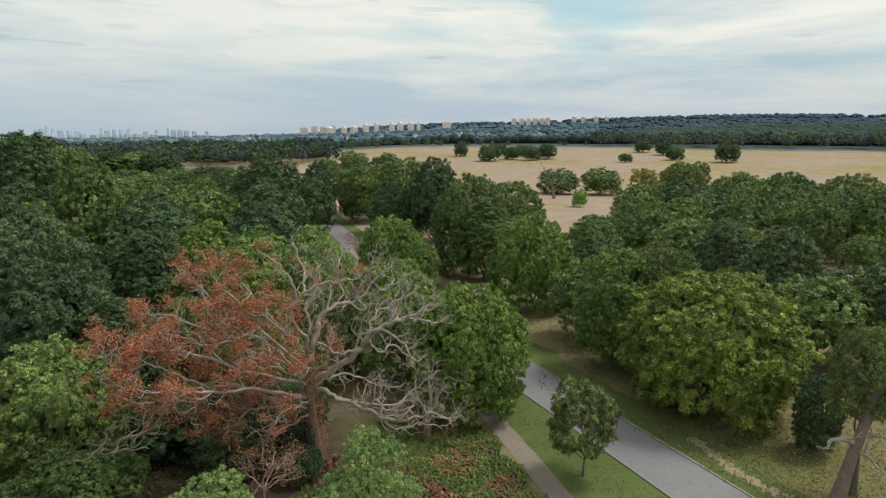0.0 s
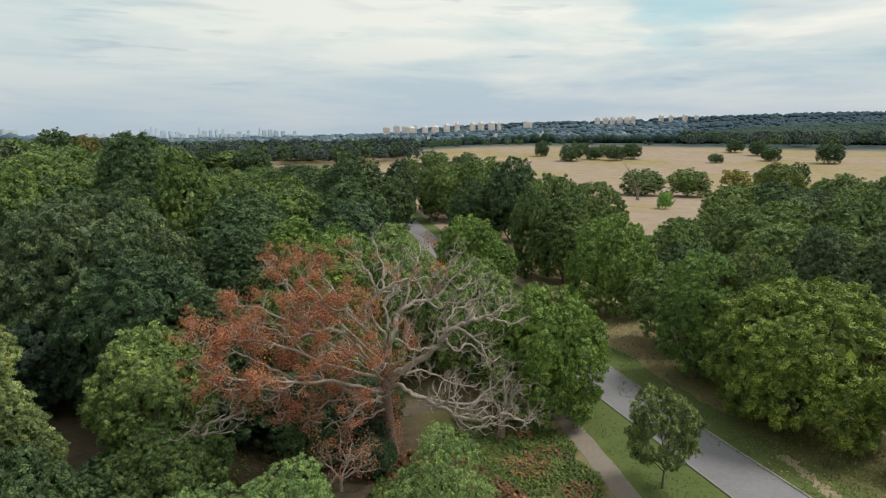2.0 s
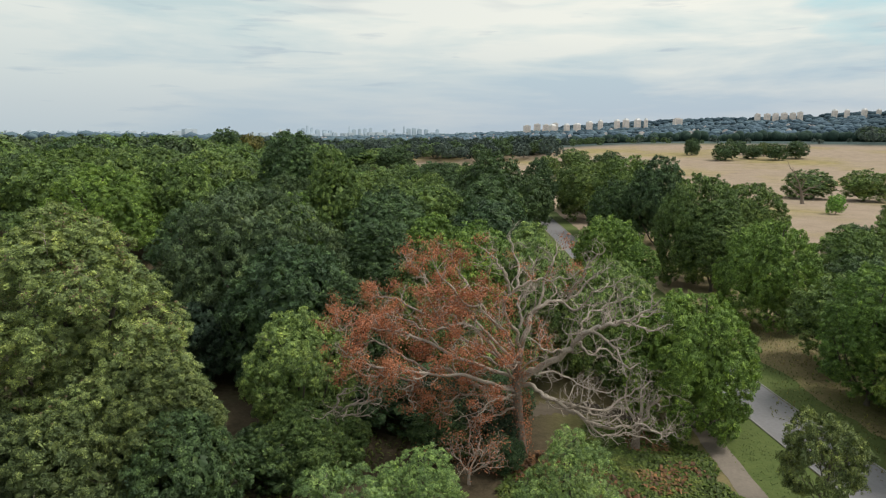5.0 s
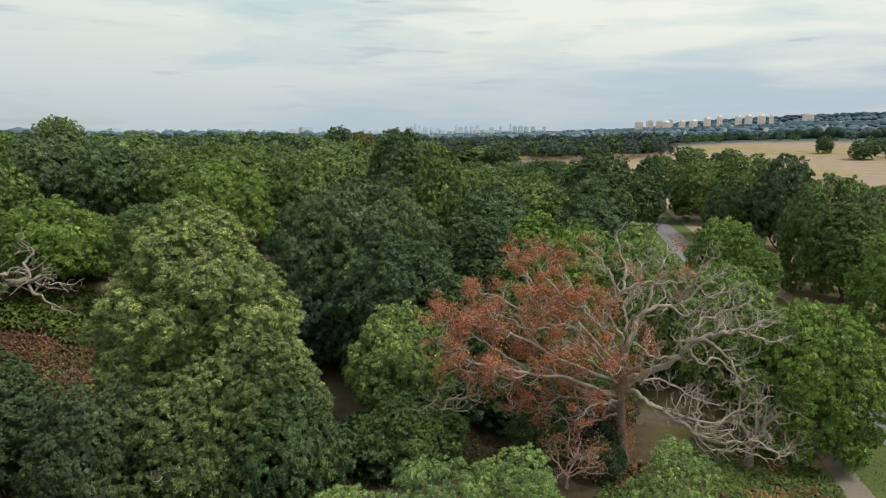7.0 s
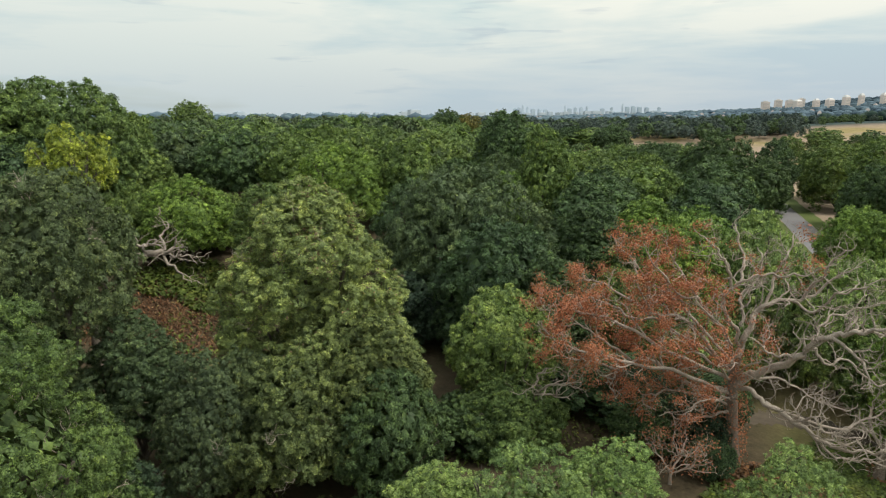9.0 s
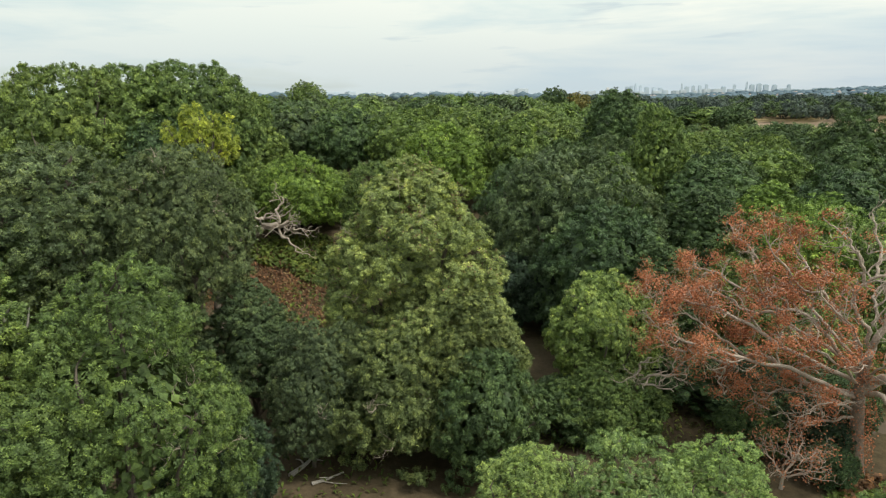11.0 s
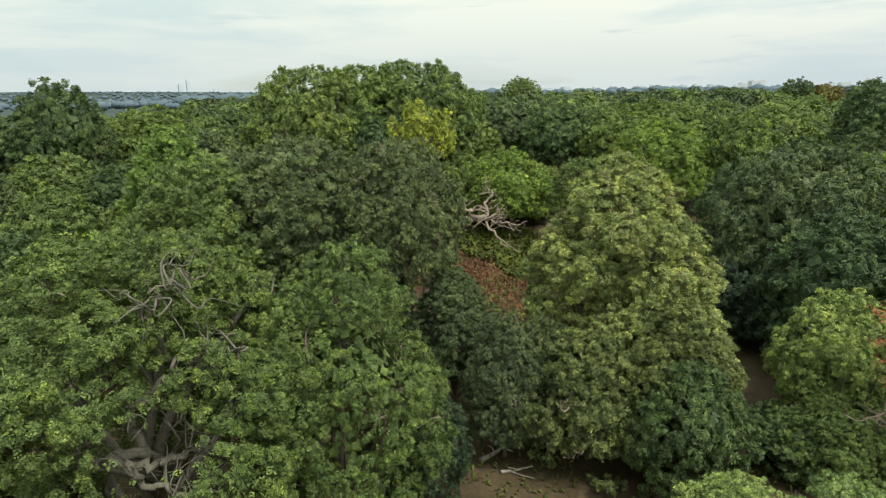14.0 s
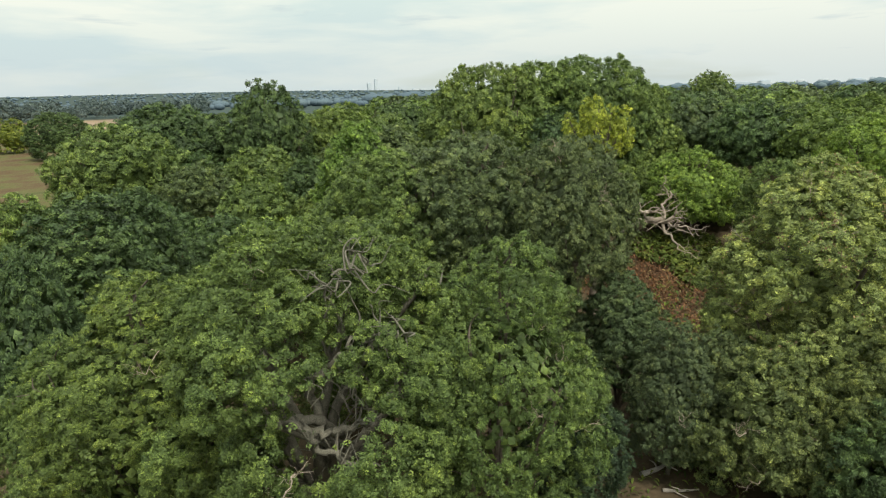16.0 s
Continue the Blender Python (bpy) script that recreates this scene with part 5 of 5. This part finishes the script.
dead_tree("stag_headed_oak", 27.6, 39.8, ([(0, 0, -0.4), (0.7, 0, 3.2), (1.6, 0, 7.0), (2.2, 0, 9.6)], 0.42, 0.6), [
    ([(1.0, 0, 4.6), (-0.6, -0.3, 4.9), (-1.7, -0.5, 4.4)], 0.22),
    ([(1.1, 0, 5.0), (2.4, -0.5, 5.4), (3.8, -0.6, 4.8)], 0.20),
    ([(1.0, 0, 4.2), (1.6, -0.8, 3.8), (2.2, -1.2, 2.9)], 0.14),
    ([(1.9, 0, 8.0), (1.0, 0.4, 9.6), (0.2, 0.5, 10.8)], 0.18)], "leaning stag-headed oak trunk with pale broken limbs", 170, BARE, (), 0.5, trunk_bark=BROWN_BARK)
dead_tree("half_dead_oak", -52.0, 23.6, ([(-3.6, -1.6, -0.4), (-3.4, -1.5, 5.0), (-2.8, -1.2, 10.4), (-1.9, -0.9, 12.2)], 0.5, 0.7), [
    ([(-1.9, -0.9, 12.2), (-0.1, -0.6, 13.3), (0.7, 0.2, 13.5), (1.5, 1.0, 13.7), (2.0, 1.5, 14.2), (2.3, 1.7, 14.8)], 0.40),
    ([(-0.1, -0.6, 13.3), (0.1, -1.0, 14.5), (0.7, -0.4, 14.3), (1.4, 0.3, 14.7), (2.1, 0.8, 14.4)], 0.20),
    ([(1.1, 0.7, 13.7), (1.8, 1.2, 12.8), (2.5, 1.7, 11.7), (3.0, 2.3, 11.0)], 0.15),
    ([(1.5, 1.0, 13.7), (2.1, 1.7, 13.3), (2.7, 2.1, 13.4), (3.3, 2.8, 12.6)], 0.10),
    ([(1.5, 1.0, 13.9), (1.0, 1.0, 15.0), (1.1, 1.7, 15.7), (0.8, 1.5, 16.2)], 0.12),
    ([(0.7, 0.2, 13.5), (0.8, -0.4, 14.1), (1.1, -0.3, 14.6), (1.6, 0.4, 14.9)], 0.13)], "half-dead oak with bleached bare grey limbs", 180, BARE, (), 0.8, trunk_bark=BARK)


# ---- fallen wood ----
def fallen_log(x0, y0, x1, y1, r, seed):
    rng = np.random.default_rng(seed)
    a, b = np.array([x0, y0, land(x0, y0) + r * 0.7]), np.array([x1, y1, land(x1, y1) + r * 0.6 + 0.1])
    mid = (a + b) / 2 + rng.normal(size=3) * np.array([0.25, 0.25, 0.05])
    root = tagged(new("fallen_branch"), "bleached fallen branch lying on the wood floor", "branch", "fallen wood")
    root.location = a
    tb = Tubes()
    tb.tube(spline([a - a, mid - a, b - a], 5), np.linspace(r, r * 0.4, 11), 8)
    ob = new("stem", tb.mesh("stem", PALE_WOOD))
    ob.parent = root
    for k in range(3):
        s = (mid - a) * rng.uniform(0.5, 1.5)
        e = s + rng.normal(size=3) * np.array([0.9, 0.9, 0.25]) + np.array([0, 0, 0.25])
        tb = Tubes()
        tb.tube(spline([s, (s + e) / 2 + rng.normal(size=3) * 0.08, e], 3), np.linspace(r * 0.4, 0.02, 7), 5)
        ob = new("side_branch", tb.mesh("side_branch", PALE_WOOD))
        ob.parent = root


fallen_log(-34.6, 16.3, -35.6, 18.7, 0.20, 1)
fallen_log(-32.9, 17.0, -32.5, 19.2, 0.13, 2)
fallen_log(-29.9, 35.2, -27.6, 35.9, 0.12, 3)
fallen_log(-23.6, 41.6, -22.6, 42.9, 0.12, 4)
fallen_log(-24.6, 42.4, -22.8, 42.8, 0.11, 5)
fallen_log(-30.5, 37.6, -28.8, 37.3, 0.10, 6)

# ---- woodland canopy ----
NAMED = [(o.location.x, o.location.y) for o in scene.objects if o.get("category") == "tree"]
CLEARINGS = [(-64, 35, 10), (-72, 37, 7), (67, 94, 17), (60, 84, 8), (-58, 31, 6)]


class Canopy:
    """Woodland trees that fill the gaps between the ones told apart; the far ones are joined."""

    def __init__(self):
        self.placed = list(NAMED)
        self.joined = {}

    def room(self, x, y, gap):
        if any((x - a) ** 2 + (y - b) ** 2 < r * r for a, b, r in CLEARINGS):
            return False
        return all((x - a) ** 2 + (y - b) ** 2 > gap * gap for a, b in self.placed)

    def fill(self, count, az0, az1, r0, r1, top_el, gap, kind, tones, seed, hmin=11.0, hmax=16.5, join=False, label=""):
        rng = random.Random(seed)
        made = tries = 0
        while made < count and tries < count * 25:
            tries += 1
            az = radians(rng.uniform(az0, az1))
            r = math.sqrt(rng.uniform(r0 * r0, r1 * r1))
            x, y = r * math.sin(az), r * math.cos(az)
            if not self.room(x, y, gap):
                continue
            z = land(x, y)
            h = min(rng.uniform(hmin, hmax), EYE + r * math.tan(radians(top_el + rng.uniform(-0.9, 0.1))) - z)
            if h < 5:
                continue
            self.placed.append((x, y))
            made += 1
            tone, spread = rng.choice(tones), h * rng.uniform(0.42, 0.54)
            if join:
                self.joined.setdefault((kind, tone), []).append((x, y, z, h, spread, rng.uniform(0, 6.28), rng.randrange(len(KINDS[kind]))))
            else:
                tree(x, y, h, spread, kind, tone, "canopy_tree", label, "woodland canopy")

    def join(self):
        for (kind, tone), rows in self.joined.items():
            vs, fs, uvs, shoots, n = [], [], [], [], 0
            for x, y, z, h, spread, turn, variant in rows:
                me = KINDS[kind][variant][1]
                co = np.empty(len(me.vertices) * 3, np.float32)
                me.vertices.foreach_get("co", co)
                co = co.reshape(-1, 3) * np.array([spread / 7, spread / 7, h / 15])
                c, s = math.cos(turn), math.sin(turn)
                vs.append(co @ np.array([[c, s, 0], [-s, c, 0], [0, 0, 1]]) + np.array([x, y, z]))
                loops = np.empty(len(me.loops), np.int32)
                me.loops.foreach_get("vertex_index", loops)
                fs.append(loops.reshape(-1, 4) + n)
                uv = np.empty(len(me.loops) * 2, np.float32)
                me.uv_layers[0].data.foreach_get("uv", uv)
                uvs.append(uv)
                shoot = np.empty(len(me.polygons), np.float32)
                me.attributes["shoot"].data.foreach_get("value", shoot)
                shoots.append(shoot)
                n += len(co)
            ob = new("distant_canopy", raw_mesh("distant_canopy", np.concatenate(vs), np.concatenate(fs), LEAF[tone], uv=np.concatenate(uvs)))
            ob.data.attributes.new("shoot", "FLOAT", "FACE").data.foreach_set("value", np.concatenate(shoots))
            tagged(ob, "green woodland canopy stretching away to the skyline", "woodland", kind="stuff")


WOOD = ["mid", "mid", "dark", "mid", "blue", "bright", "mid", "mid", "dark", "grey"]
DEEP = ["dark", "dark", "mid", "blue", "dark", "mid"]
wood = Canopy()
wood.fill(26, -60, -12, 66, 95, -8.5, 9.5, "fill", DEEP, 11, 8, 15)
wood.fill(20, -110, -62, 60, 92, -6.0, 9.5, "fill", DEEP, 12, 10, 17)
wood.fill(30, 13.5, 42, 76, 135, -6.2, 9.0, "fill", WOOD, 13, 9, 14)
wood.fill(24, 17, 34, 135, 215, -3.0, 11.0, "fill", WOOD, 6, 11, 15)
wood.fill(46, -38, -15.0, 95, 230, -2.5, 11.0, "fill", DEEP, 5)
wood.fill(84, -90, -33, 92, 180, -0.9, 10.5, "fill", WOOD, 3, 12, 16)
wood.fill(30, -109, -90, 92, 180, -2.2, 10.5, "fill", DEEP, 31, 9, 14)
wood.fill(450, -90, -31, 180, 500, 0.0, 11.5, "tiny", WOOD, 4, 11, 16, True)
wood.fill(130, -110.5, -90, 180, 420, -1.15, 11.5, "tiny", WOOD, 32, 6, 13, True)
wood.fill(150, -31, -14.0, 230, 430, -2.55, 9.0, "tiny", WOOD, 8, 7, 15, True)
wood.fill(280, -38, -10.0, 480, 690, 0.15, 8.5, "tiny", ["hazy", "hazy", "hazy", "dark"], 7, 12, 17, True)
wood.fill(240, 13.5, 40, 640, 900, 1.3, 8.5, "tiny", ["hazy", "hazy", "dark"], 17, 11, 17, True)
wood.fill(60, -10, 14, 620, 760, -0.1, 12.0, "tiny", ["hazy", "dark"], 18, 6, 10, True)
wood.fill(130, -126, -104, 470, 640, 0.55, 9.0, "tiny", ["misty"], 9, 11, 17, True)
wood.join()


# ---- far woods, hills and town ----
def far_woods(name, seed, areas, material, label, wide=1.0):
    """Far tree crowns as lumpy domes, too many to count."""
    rng = np.random.default_rng(seed)
    dome, quads = MOUND
    verts, faces, n = [], [], 0
    for count, az0, az1, r0, r1, h0, h1 in areas:
        for _ in range(count):
            az, r = math.radians(rng.uniform(az0, az1)), rng.uniform(r0, r1)
            x, y = r * math.sin(az), r * math.cos(az)
            h = rng.uniform(h0, h1)
            w = wide * h * rng.uniform(0.40, 0.62)
            verts.append(dome * np.array([w, w, h * 0.52]) * rng.uniform(0.88, 1.08, (len(dome), 1)) + np.array([x, y, land(x, y) + 0.5 * h]))
            faces.append(quads + n)
            n += len(dome)
    ob = new(name, raw_mesh(name, np.concatenate(verts), np.concatenate(faces), material, True))
    return tagged(ob, label, "woodland", kind="stuff")


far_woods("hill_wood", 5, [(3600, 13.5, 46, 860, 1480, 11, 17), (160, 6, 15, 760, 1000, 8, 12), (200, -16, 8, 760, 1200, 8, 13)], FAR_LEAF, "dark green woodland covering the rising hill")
far_woods("distant_wood", 6, [(2600, 12, 48, 1480, 2900, 8, 11), (420, -10, 14, 1000, 1500, 8, 13), (500, -16, 12, 1300, 2000, 9, 14), (420, -16, 17, 2250, 2500, 13, 18), (1500, -10, 48, 2800, 4700, 12, 20)], RIDGE_HAZE_LEAF, "woods on the slope behind the field, tinted blue for haze", 1.6)
far_woods("hazy_wood", 7, [(700, -42, -10, 690, 2000, 10, 15), (900, -34, 14, 1900, 3000, 11, 18), (1100, -128, -84, 700, 3600, 6, 10), (300, -90, -34, 700, 2400, 10, 16)], HAZE_LEAF, "woods along the far ridges, tinted pale blue for haze", 1.6)


# ---- bracken and rough grass ----
def fronds(name, seed, count, spots, material, label, length=0.9):
    """Arching fern fronds in patches; spots: x, y, radius."""
    rng = np.random.default_rng(seed)
    vs, fs, n = [], [], 0
    weights = np.array([r * r for *_, r in spots], float)
    pick = rng.choice(len(spots), count, p=weights / weights.sum())
    for k in pick:
        sx, sy, sr = spots[k]
        a, q = rng.uniform(0, 6.283), sr * math.sqrt(rng.random())
        x, y = sx + q * math.cos(a), sy + q * math.sin(a)
        z = land(x, y)
        d = rng.uniform(0, 6.283)
        ln, w = length * rng.uniform(0.6, 1.3), length * rng.uniform(0.16, 0.26)
        c, s = math.cos(d), math.sin(d)
        prof = ((0.0, 0.10, 0.3), (0.35, 0.62, 1.0), (0.75, 0.80, 0.75), (1.1, 0.62, 0.1))
        for o, up, ww in prof:
            for side in (-1, 1):
                vs.append((x + c * o * ln - s * side * w * ww, y + s * o * ln + c * side * w * ww, z + up * ln))
        for i in range(3):
            fs.append((n + 2 * i, n + 2 * i + 1, n + 2 * i + 3, n + 2 * i + 2))
        n += 8
    ob = new(name, raw_mesh(name, vs, np.array(fs, dtype=np.int32), material))
    return tagged(ob, label, "bracken" if "bracken" in name else "grass", kind="stuff")


BRACKEN = leaf_material("bracken_green", (0.088, 0.128, 0.028), (0.135, 0.150, 0.036), 0.2)
BRACKEN_RUST = leaf_material("bracken_rust", (0.150, 0.078, 0.044), (0.195, 0.108, 0.058), 0.15)
STRAW = leaf_material("dry_grass", (0.24, 0.195, 0.105), (0.30, 0.24, 0.13), 0.25)
VERGE_BLADE = leaf_material("verge_blades", (0.080, 0.118, 0.034), (0.130, 0.150, 0.052), 0.25)
TURF = leaf_material("rough_turf", (0.120, 0.135, 0.050), (0.175, 0.165, 0.070), 0.25)
BRACKEN_SPOTS = [(0.6, 47.5, 4.2), (3.0, 43.0, 3.4), (4.8, 38.5, 3.0), (-3.0, 44.5, 3.4), (-2.5, 50.5, 3.2), (-6.0, 40.0, 4.0)]
fronds("bracken", 1, 14000, BRACKEN_SPOTS, BRACKEN, "dense green bracken ferns beside the path", 0.40)
fronds("bracken_withered", 2, 1900, [(3.6, 37.5, 2.2), (-1.5, 40.0, 2.4), (2.6, 46.5, 1.3), (-0.5, 50.0, 1.6), (-4.0, 43.0, 2.0), (-7, 43, 3.0), (1.0, 44.5, 1.6), (4.4, 41.0, 1.5)], BRACKEN_RUST, "withered rust-brown bracken among the green ferns", 0.50)
fronds("bracken", 8, 350, [(-63.5, 33.0, 7.0), (-57, 29.5, 4.5)], BRACKEN, "green bracken in a woodland clearing", 0.6)
fronds("rough_grass", 9, 400, [(-63.5, 33.0, 7.0), (-57, 29.5, 4.5), (-72, 37, 7)], STRAW, "dry straw-coloured grass in a woodland clearing", 0.5)
fronds("rough_grass", 10, 1500, [(-29, 34.5, 6), (-23.5, 42, 5), (-33.5, 18, 5), (-26, 38, 6)], BRACKEN, "scattered low green undergrowth on the wood floor", 0.35)
fronds("bracken_withered", 3, 6000, [(-63.5, 33.0, 7.0), (-72, 37, 7.0), (-57, 29.5, 4.5), (-70, 30, 6)], BRACKEN_RUST, "rust-brown withered bracken in a woodland clearing", 0.42)
fronds("bracken", 4, 1500, [(-78, 40, 6.0), (-70, 41, 5.0)], BRACKEN, "green bracken in a woodland clearing")
fronds("rough_grass", 5, 4200, [(27, 50, 9), (17, 82, 8), (33, 46, 8), (12, 94, 9)], STRAW, "dry straw-coloured tall grass under the trees", 0.20)
fronds("rough_grass", 6, 5200, [(24, 62, 14), (30, 47, 10), (14, 80, 9)], TURF, "rough green grass between the trees", 0.24)


VERGE_SPOTS = [(p[0] + k, p[1] + 0.45 * k, 2.6) for p in spline(VERGE_LINE[1:5], 9)[4:] for k in (-5.2, 4.8)]
fronds("rough_grass", 11, 9000, VERGE_SPOTS, VERGE_BLADE, "short green grass on the road verges", 0.13)


# ---- far town ----
def on_bearing(az, r):
    return r * math.sin(radians(az)), r * math.cos(radians(az))


def box_bm(w, d, h, z=0.0, taper=1.0):
    bm = bmesh.new()
    bmesh.ops.create_cube(bm, size=1.0)
    for v in bm.verts:
        k = taper if v.co.z > 0 else 1.0
        v.co = Vector((v.co.x * w * k, v.co.y * d * k, z + (v.co.z + 0.5) * h))
    return bm


def flat_block(az, width, el_top, r=2600.0, depth=16.0, roof="flat", turn=38.0):
    """A block of flats: walls, floor bands of windows and a roof."""
    x, y = on_bearing(az, r)
    base = land(x, y) - 3
    h = EYE + r * math.tan(radians(el_top)) - base
    w = 0.74 * r * radians(width)
    if roof == "gable":
        w = depth = 0.78 * w
    root = tagged(new("apartment_block"), "pale beige concrete block of flats on the far hill", "building", "far flats")
    root.matrix_world = pose(x, y, base, 0, 0, -az + turn)
    wall = part("wall", box_bm(w, depth, h), BRICK_FAR, root)
    floors = max(3, int(h / 5.5))
    for k in range(floors):
        part("window_band", box_bm(w * 0.86, 0.5, 1.4, 4 + k * (h - 5) / floors), WINDOW_FAR, wall).location = (0, -depth / 2 - 0.1, 0)
    if roof == "gable":
        part("roof", box_bm(w * 1.02, depth * 1.02, h * 0.16, h, 0.45), ROOF_FAR, root, "pale pitched roof")
    else:
        part("roof", box_bm(w * 0.5, depth * 0.6, 3.5, h), ROOF_FAR, root, "pale rooftop plant room")


WINDOW_FAR = grainy("far_windows", (0.44, 0.41, 0.40), (0.50, 0.46, 0.45), 0.3, 0.4)
for az, w, top in ((-12.5, 0.8, 0.92), (-11.6, 0.7, 1.04), (-10.8, 0.75, 1.00), (-10.0, 0.6, 1.12)):
    flat_block(az, w, top, 2750, turn=18.0)
for az, w, top in ((-10.25, 0.85, 0.93), (-9.0, 0.65, 0.98), (-8.1, 0.8, 1.02), (-7.05, 0.7, 1.20), (-6.1, 0.55, 1.30), (-4.7, 0.62, 1.33), (-3.95, 0.7, 1.40), (-3.0, 0.72, 1.40), (-2.3, 0.4, 1.42)):
    flat_block(az, w, top, 2600, roof="gable")
flat_block(0.25, 1.0, 1.52, 2700)
for az, w, top in ((6.3, 0.45, 1.86), (7.0, 0.5, 1.86), (7.6, 0.45, 1.88), (8.2, 0.5, 1.90), (8.8, 0.45, 1.90), (9.3, 0.4, 1.96), (11.6, 0.5, 2.05), (12.4, 0.45, 2.05), (13.5, 0.5, 2.08), (14.4, 0.4, 2.06)):
    flat_block(az, w, top, 3000, roof="gable" if az > 11 else "flat")


def small_house(az, r, w, h, turn):
    """A far house or school: walls and a pitched roof."""
    x, y = on_bearing(az, r)
    root = tagged(new("house"), "small pale house among trees on the far slope", "building", "far houses")
    root.matrix_world = pose(x, y, land(x, y), 0, 0, turn)
    part("wall", box_bm(w, 9, h), HOUSE_WALL, root)
    part("roof", box_bm(w * 1.05, 9.8, h * 0.4, h, 0.35), HOUSE_ROOF, root)


HOUSE_WALL = grainy("house_render", (0.66, 0.60, 0.57), (0.80, 0.74, 0.71), 0.3)
HOUSE_ROOF = grainy("house_tiles", (0.34, 0.30, 0.30), (0.42, 0.37, 0.36), 0.3)
house_rng = random.Random(21)
for _ in range(70):
    small_house(house_rng.uniform(-34, 12), house_rng.uniform(1900, 2600), house_rng.uniform(8, 17), house_rng.uniform(9, 13), house_rng.uniform(0, 360))


def tower(az, el_top, width, r=4750.0, material=None, taper=1.0):
    x, y = on_bearing(az, r)
    base = land(x, y) - 4
    h = max(8.0, EYE + r * math.tan(radians(el_top * 0.58)) - base)
    root = tagged(new("city_tower"), "tower on the distant city skyline, tinted blue-grey for haze", "building", "city skyline")
    root.matrix_world = pose(x, y, base, 0, 0, -az + 20)
    w = 1.6 * r * radians(width)
    part("shaft", box_bm(w, w * 0.8, h * 0.97, 0, taper), material or STONE_FAR, root)
    part("crown_storey", box_bm(w * taper * 0.6, w * taper * 0.5, h * 0.03 + 3, h * 0.97), material or STONE_FAR, root)


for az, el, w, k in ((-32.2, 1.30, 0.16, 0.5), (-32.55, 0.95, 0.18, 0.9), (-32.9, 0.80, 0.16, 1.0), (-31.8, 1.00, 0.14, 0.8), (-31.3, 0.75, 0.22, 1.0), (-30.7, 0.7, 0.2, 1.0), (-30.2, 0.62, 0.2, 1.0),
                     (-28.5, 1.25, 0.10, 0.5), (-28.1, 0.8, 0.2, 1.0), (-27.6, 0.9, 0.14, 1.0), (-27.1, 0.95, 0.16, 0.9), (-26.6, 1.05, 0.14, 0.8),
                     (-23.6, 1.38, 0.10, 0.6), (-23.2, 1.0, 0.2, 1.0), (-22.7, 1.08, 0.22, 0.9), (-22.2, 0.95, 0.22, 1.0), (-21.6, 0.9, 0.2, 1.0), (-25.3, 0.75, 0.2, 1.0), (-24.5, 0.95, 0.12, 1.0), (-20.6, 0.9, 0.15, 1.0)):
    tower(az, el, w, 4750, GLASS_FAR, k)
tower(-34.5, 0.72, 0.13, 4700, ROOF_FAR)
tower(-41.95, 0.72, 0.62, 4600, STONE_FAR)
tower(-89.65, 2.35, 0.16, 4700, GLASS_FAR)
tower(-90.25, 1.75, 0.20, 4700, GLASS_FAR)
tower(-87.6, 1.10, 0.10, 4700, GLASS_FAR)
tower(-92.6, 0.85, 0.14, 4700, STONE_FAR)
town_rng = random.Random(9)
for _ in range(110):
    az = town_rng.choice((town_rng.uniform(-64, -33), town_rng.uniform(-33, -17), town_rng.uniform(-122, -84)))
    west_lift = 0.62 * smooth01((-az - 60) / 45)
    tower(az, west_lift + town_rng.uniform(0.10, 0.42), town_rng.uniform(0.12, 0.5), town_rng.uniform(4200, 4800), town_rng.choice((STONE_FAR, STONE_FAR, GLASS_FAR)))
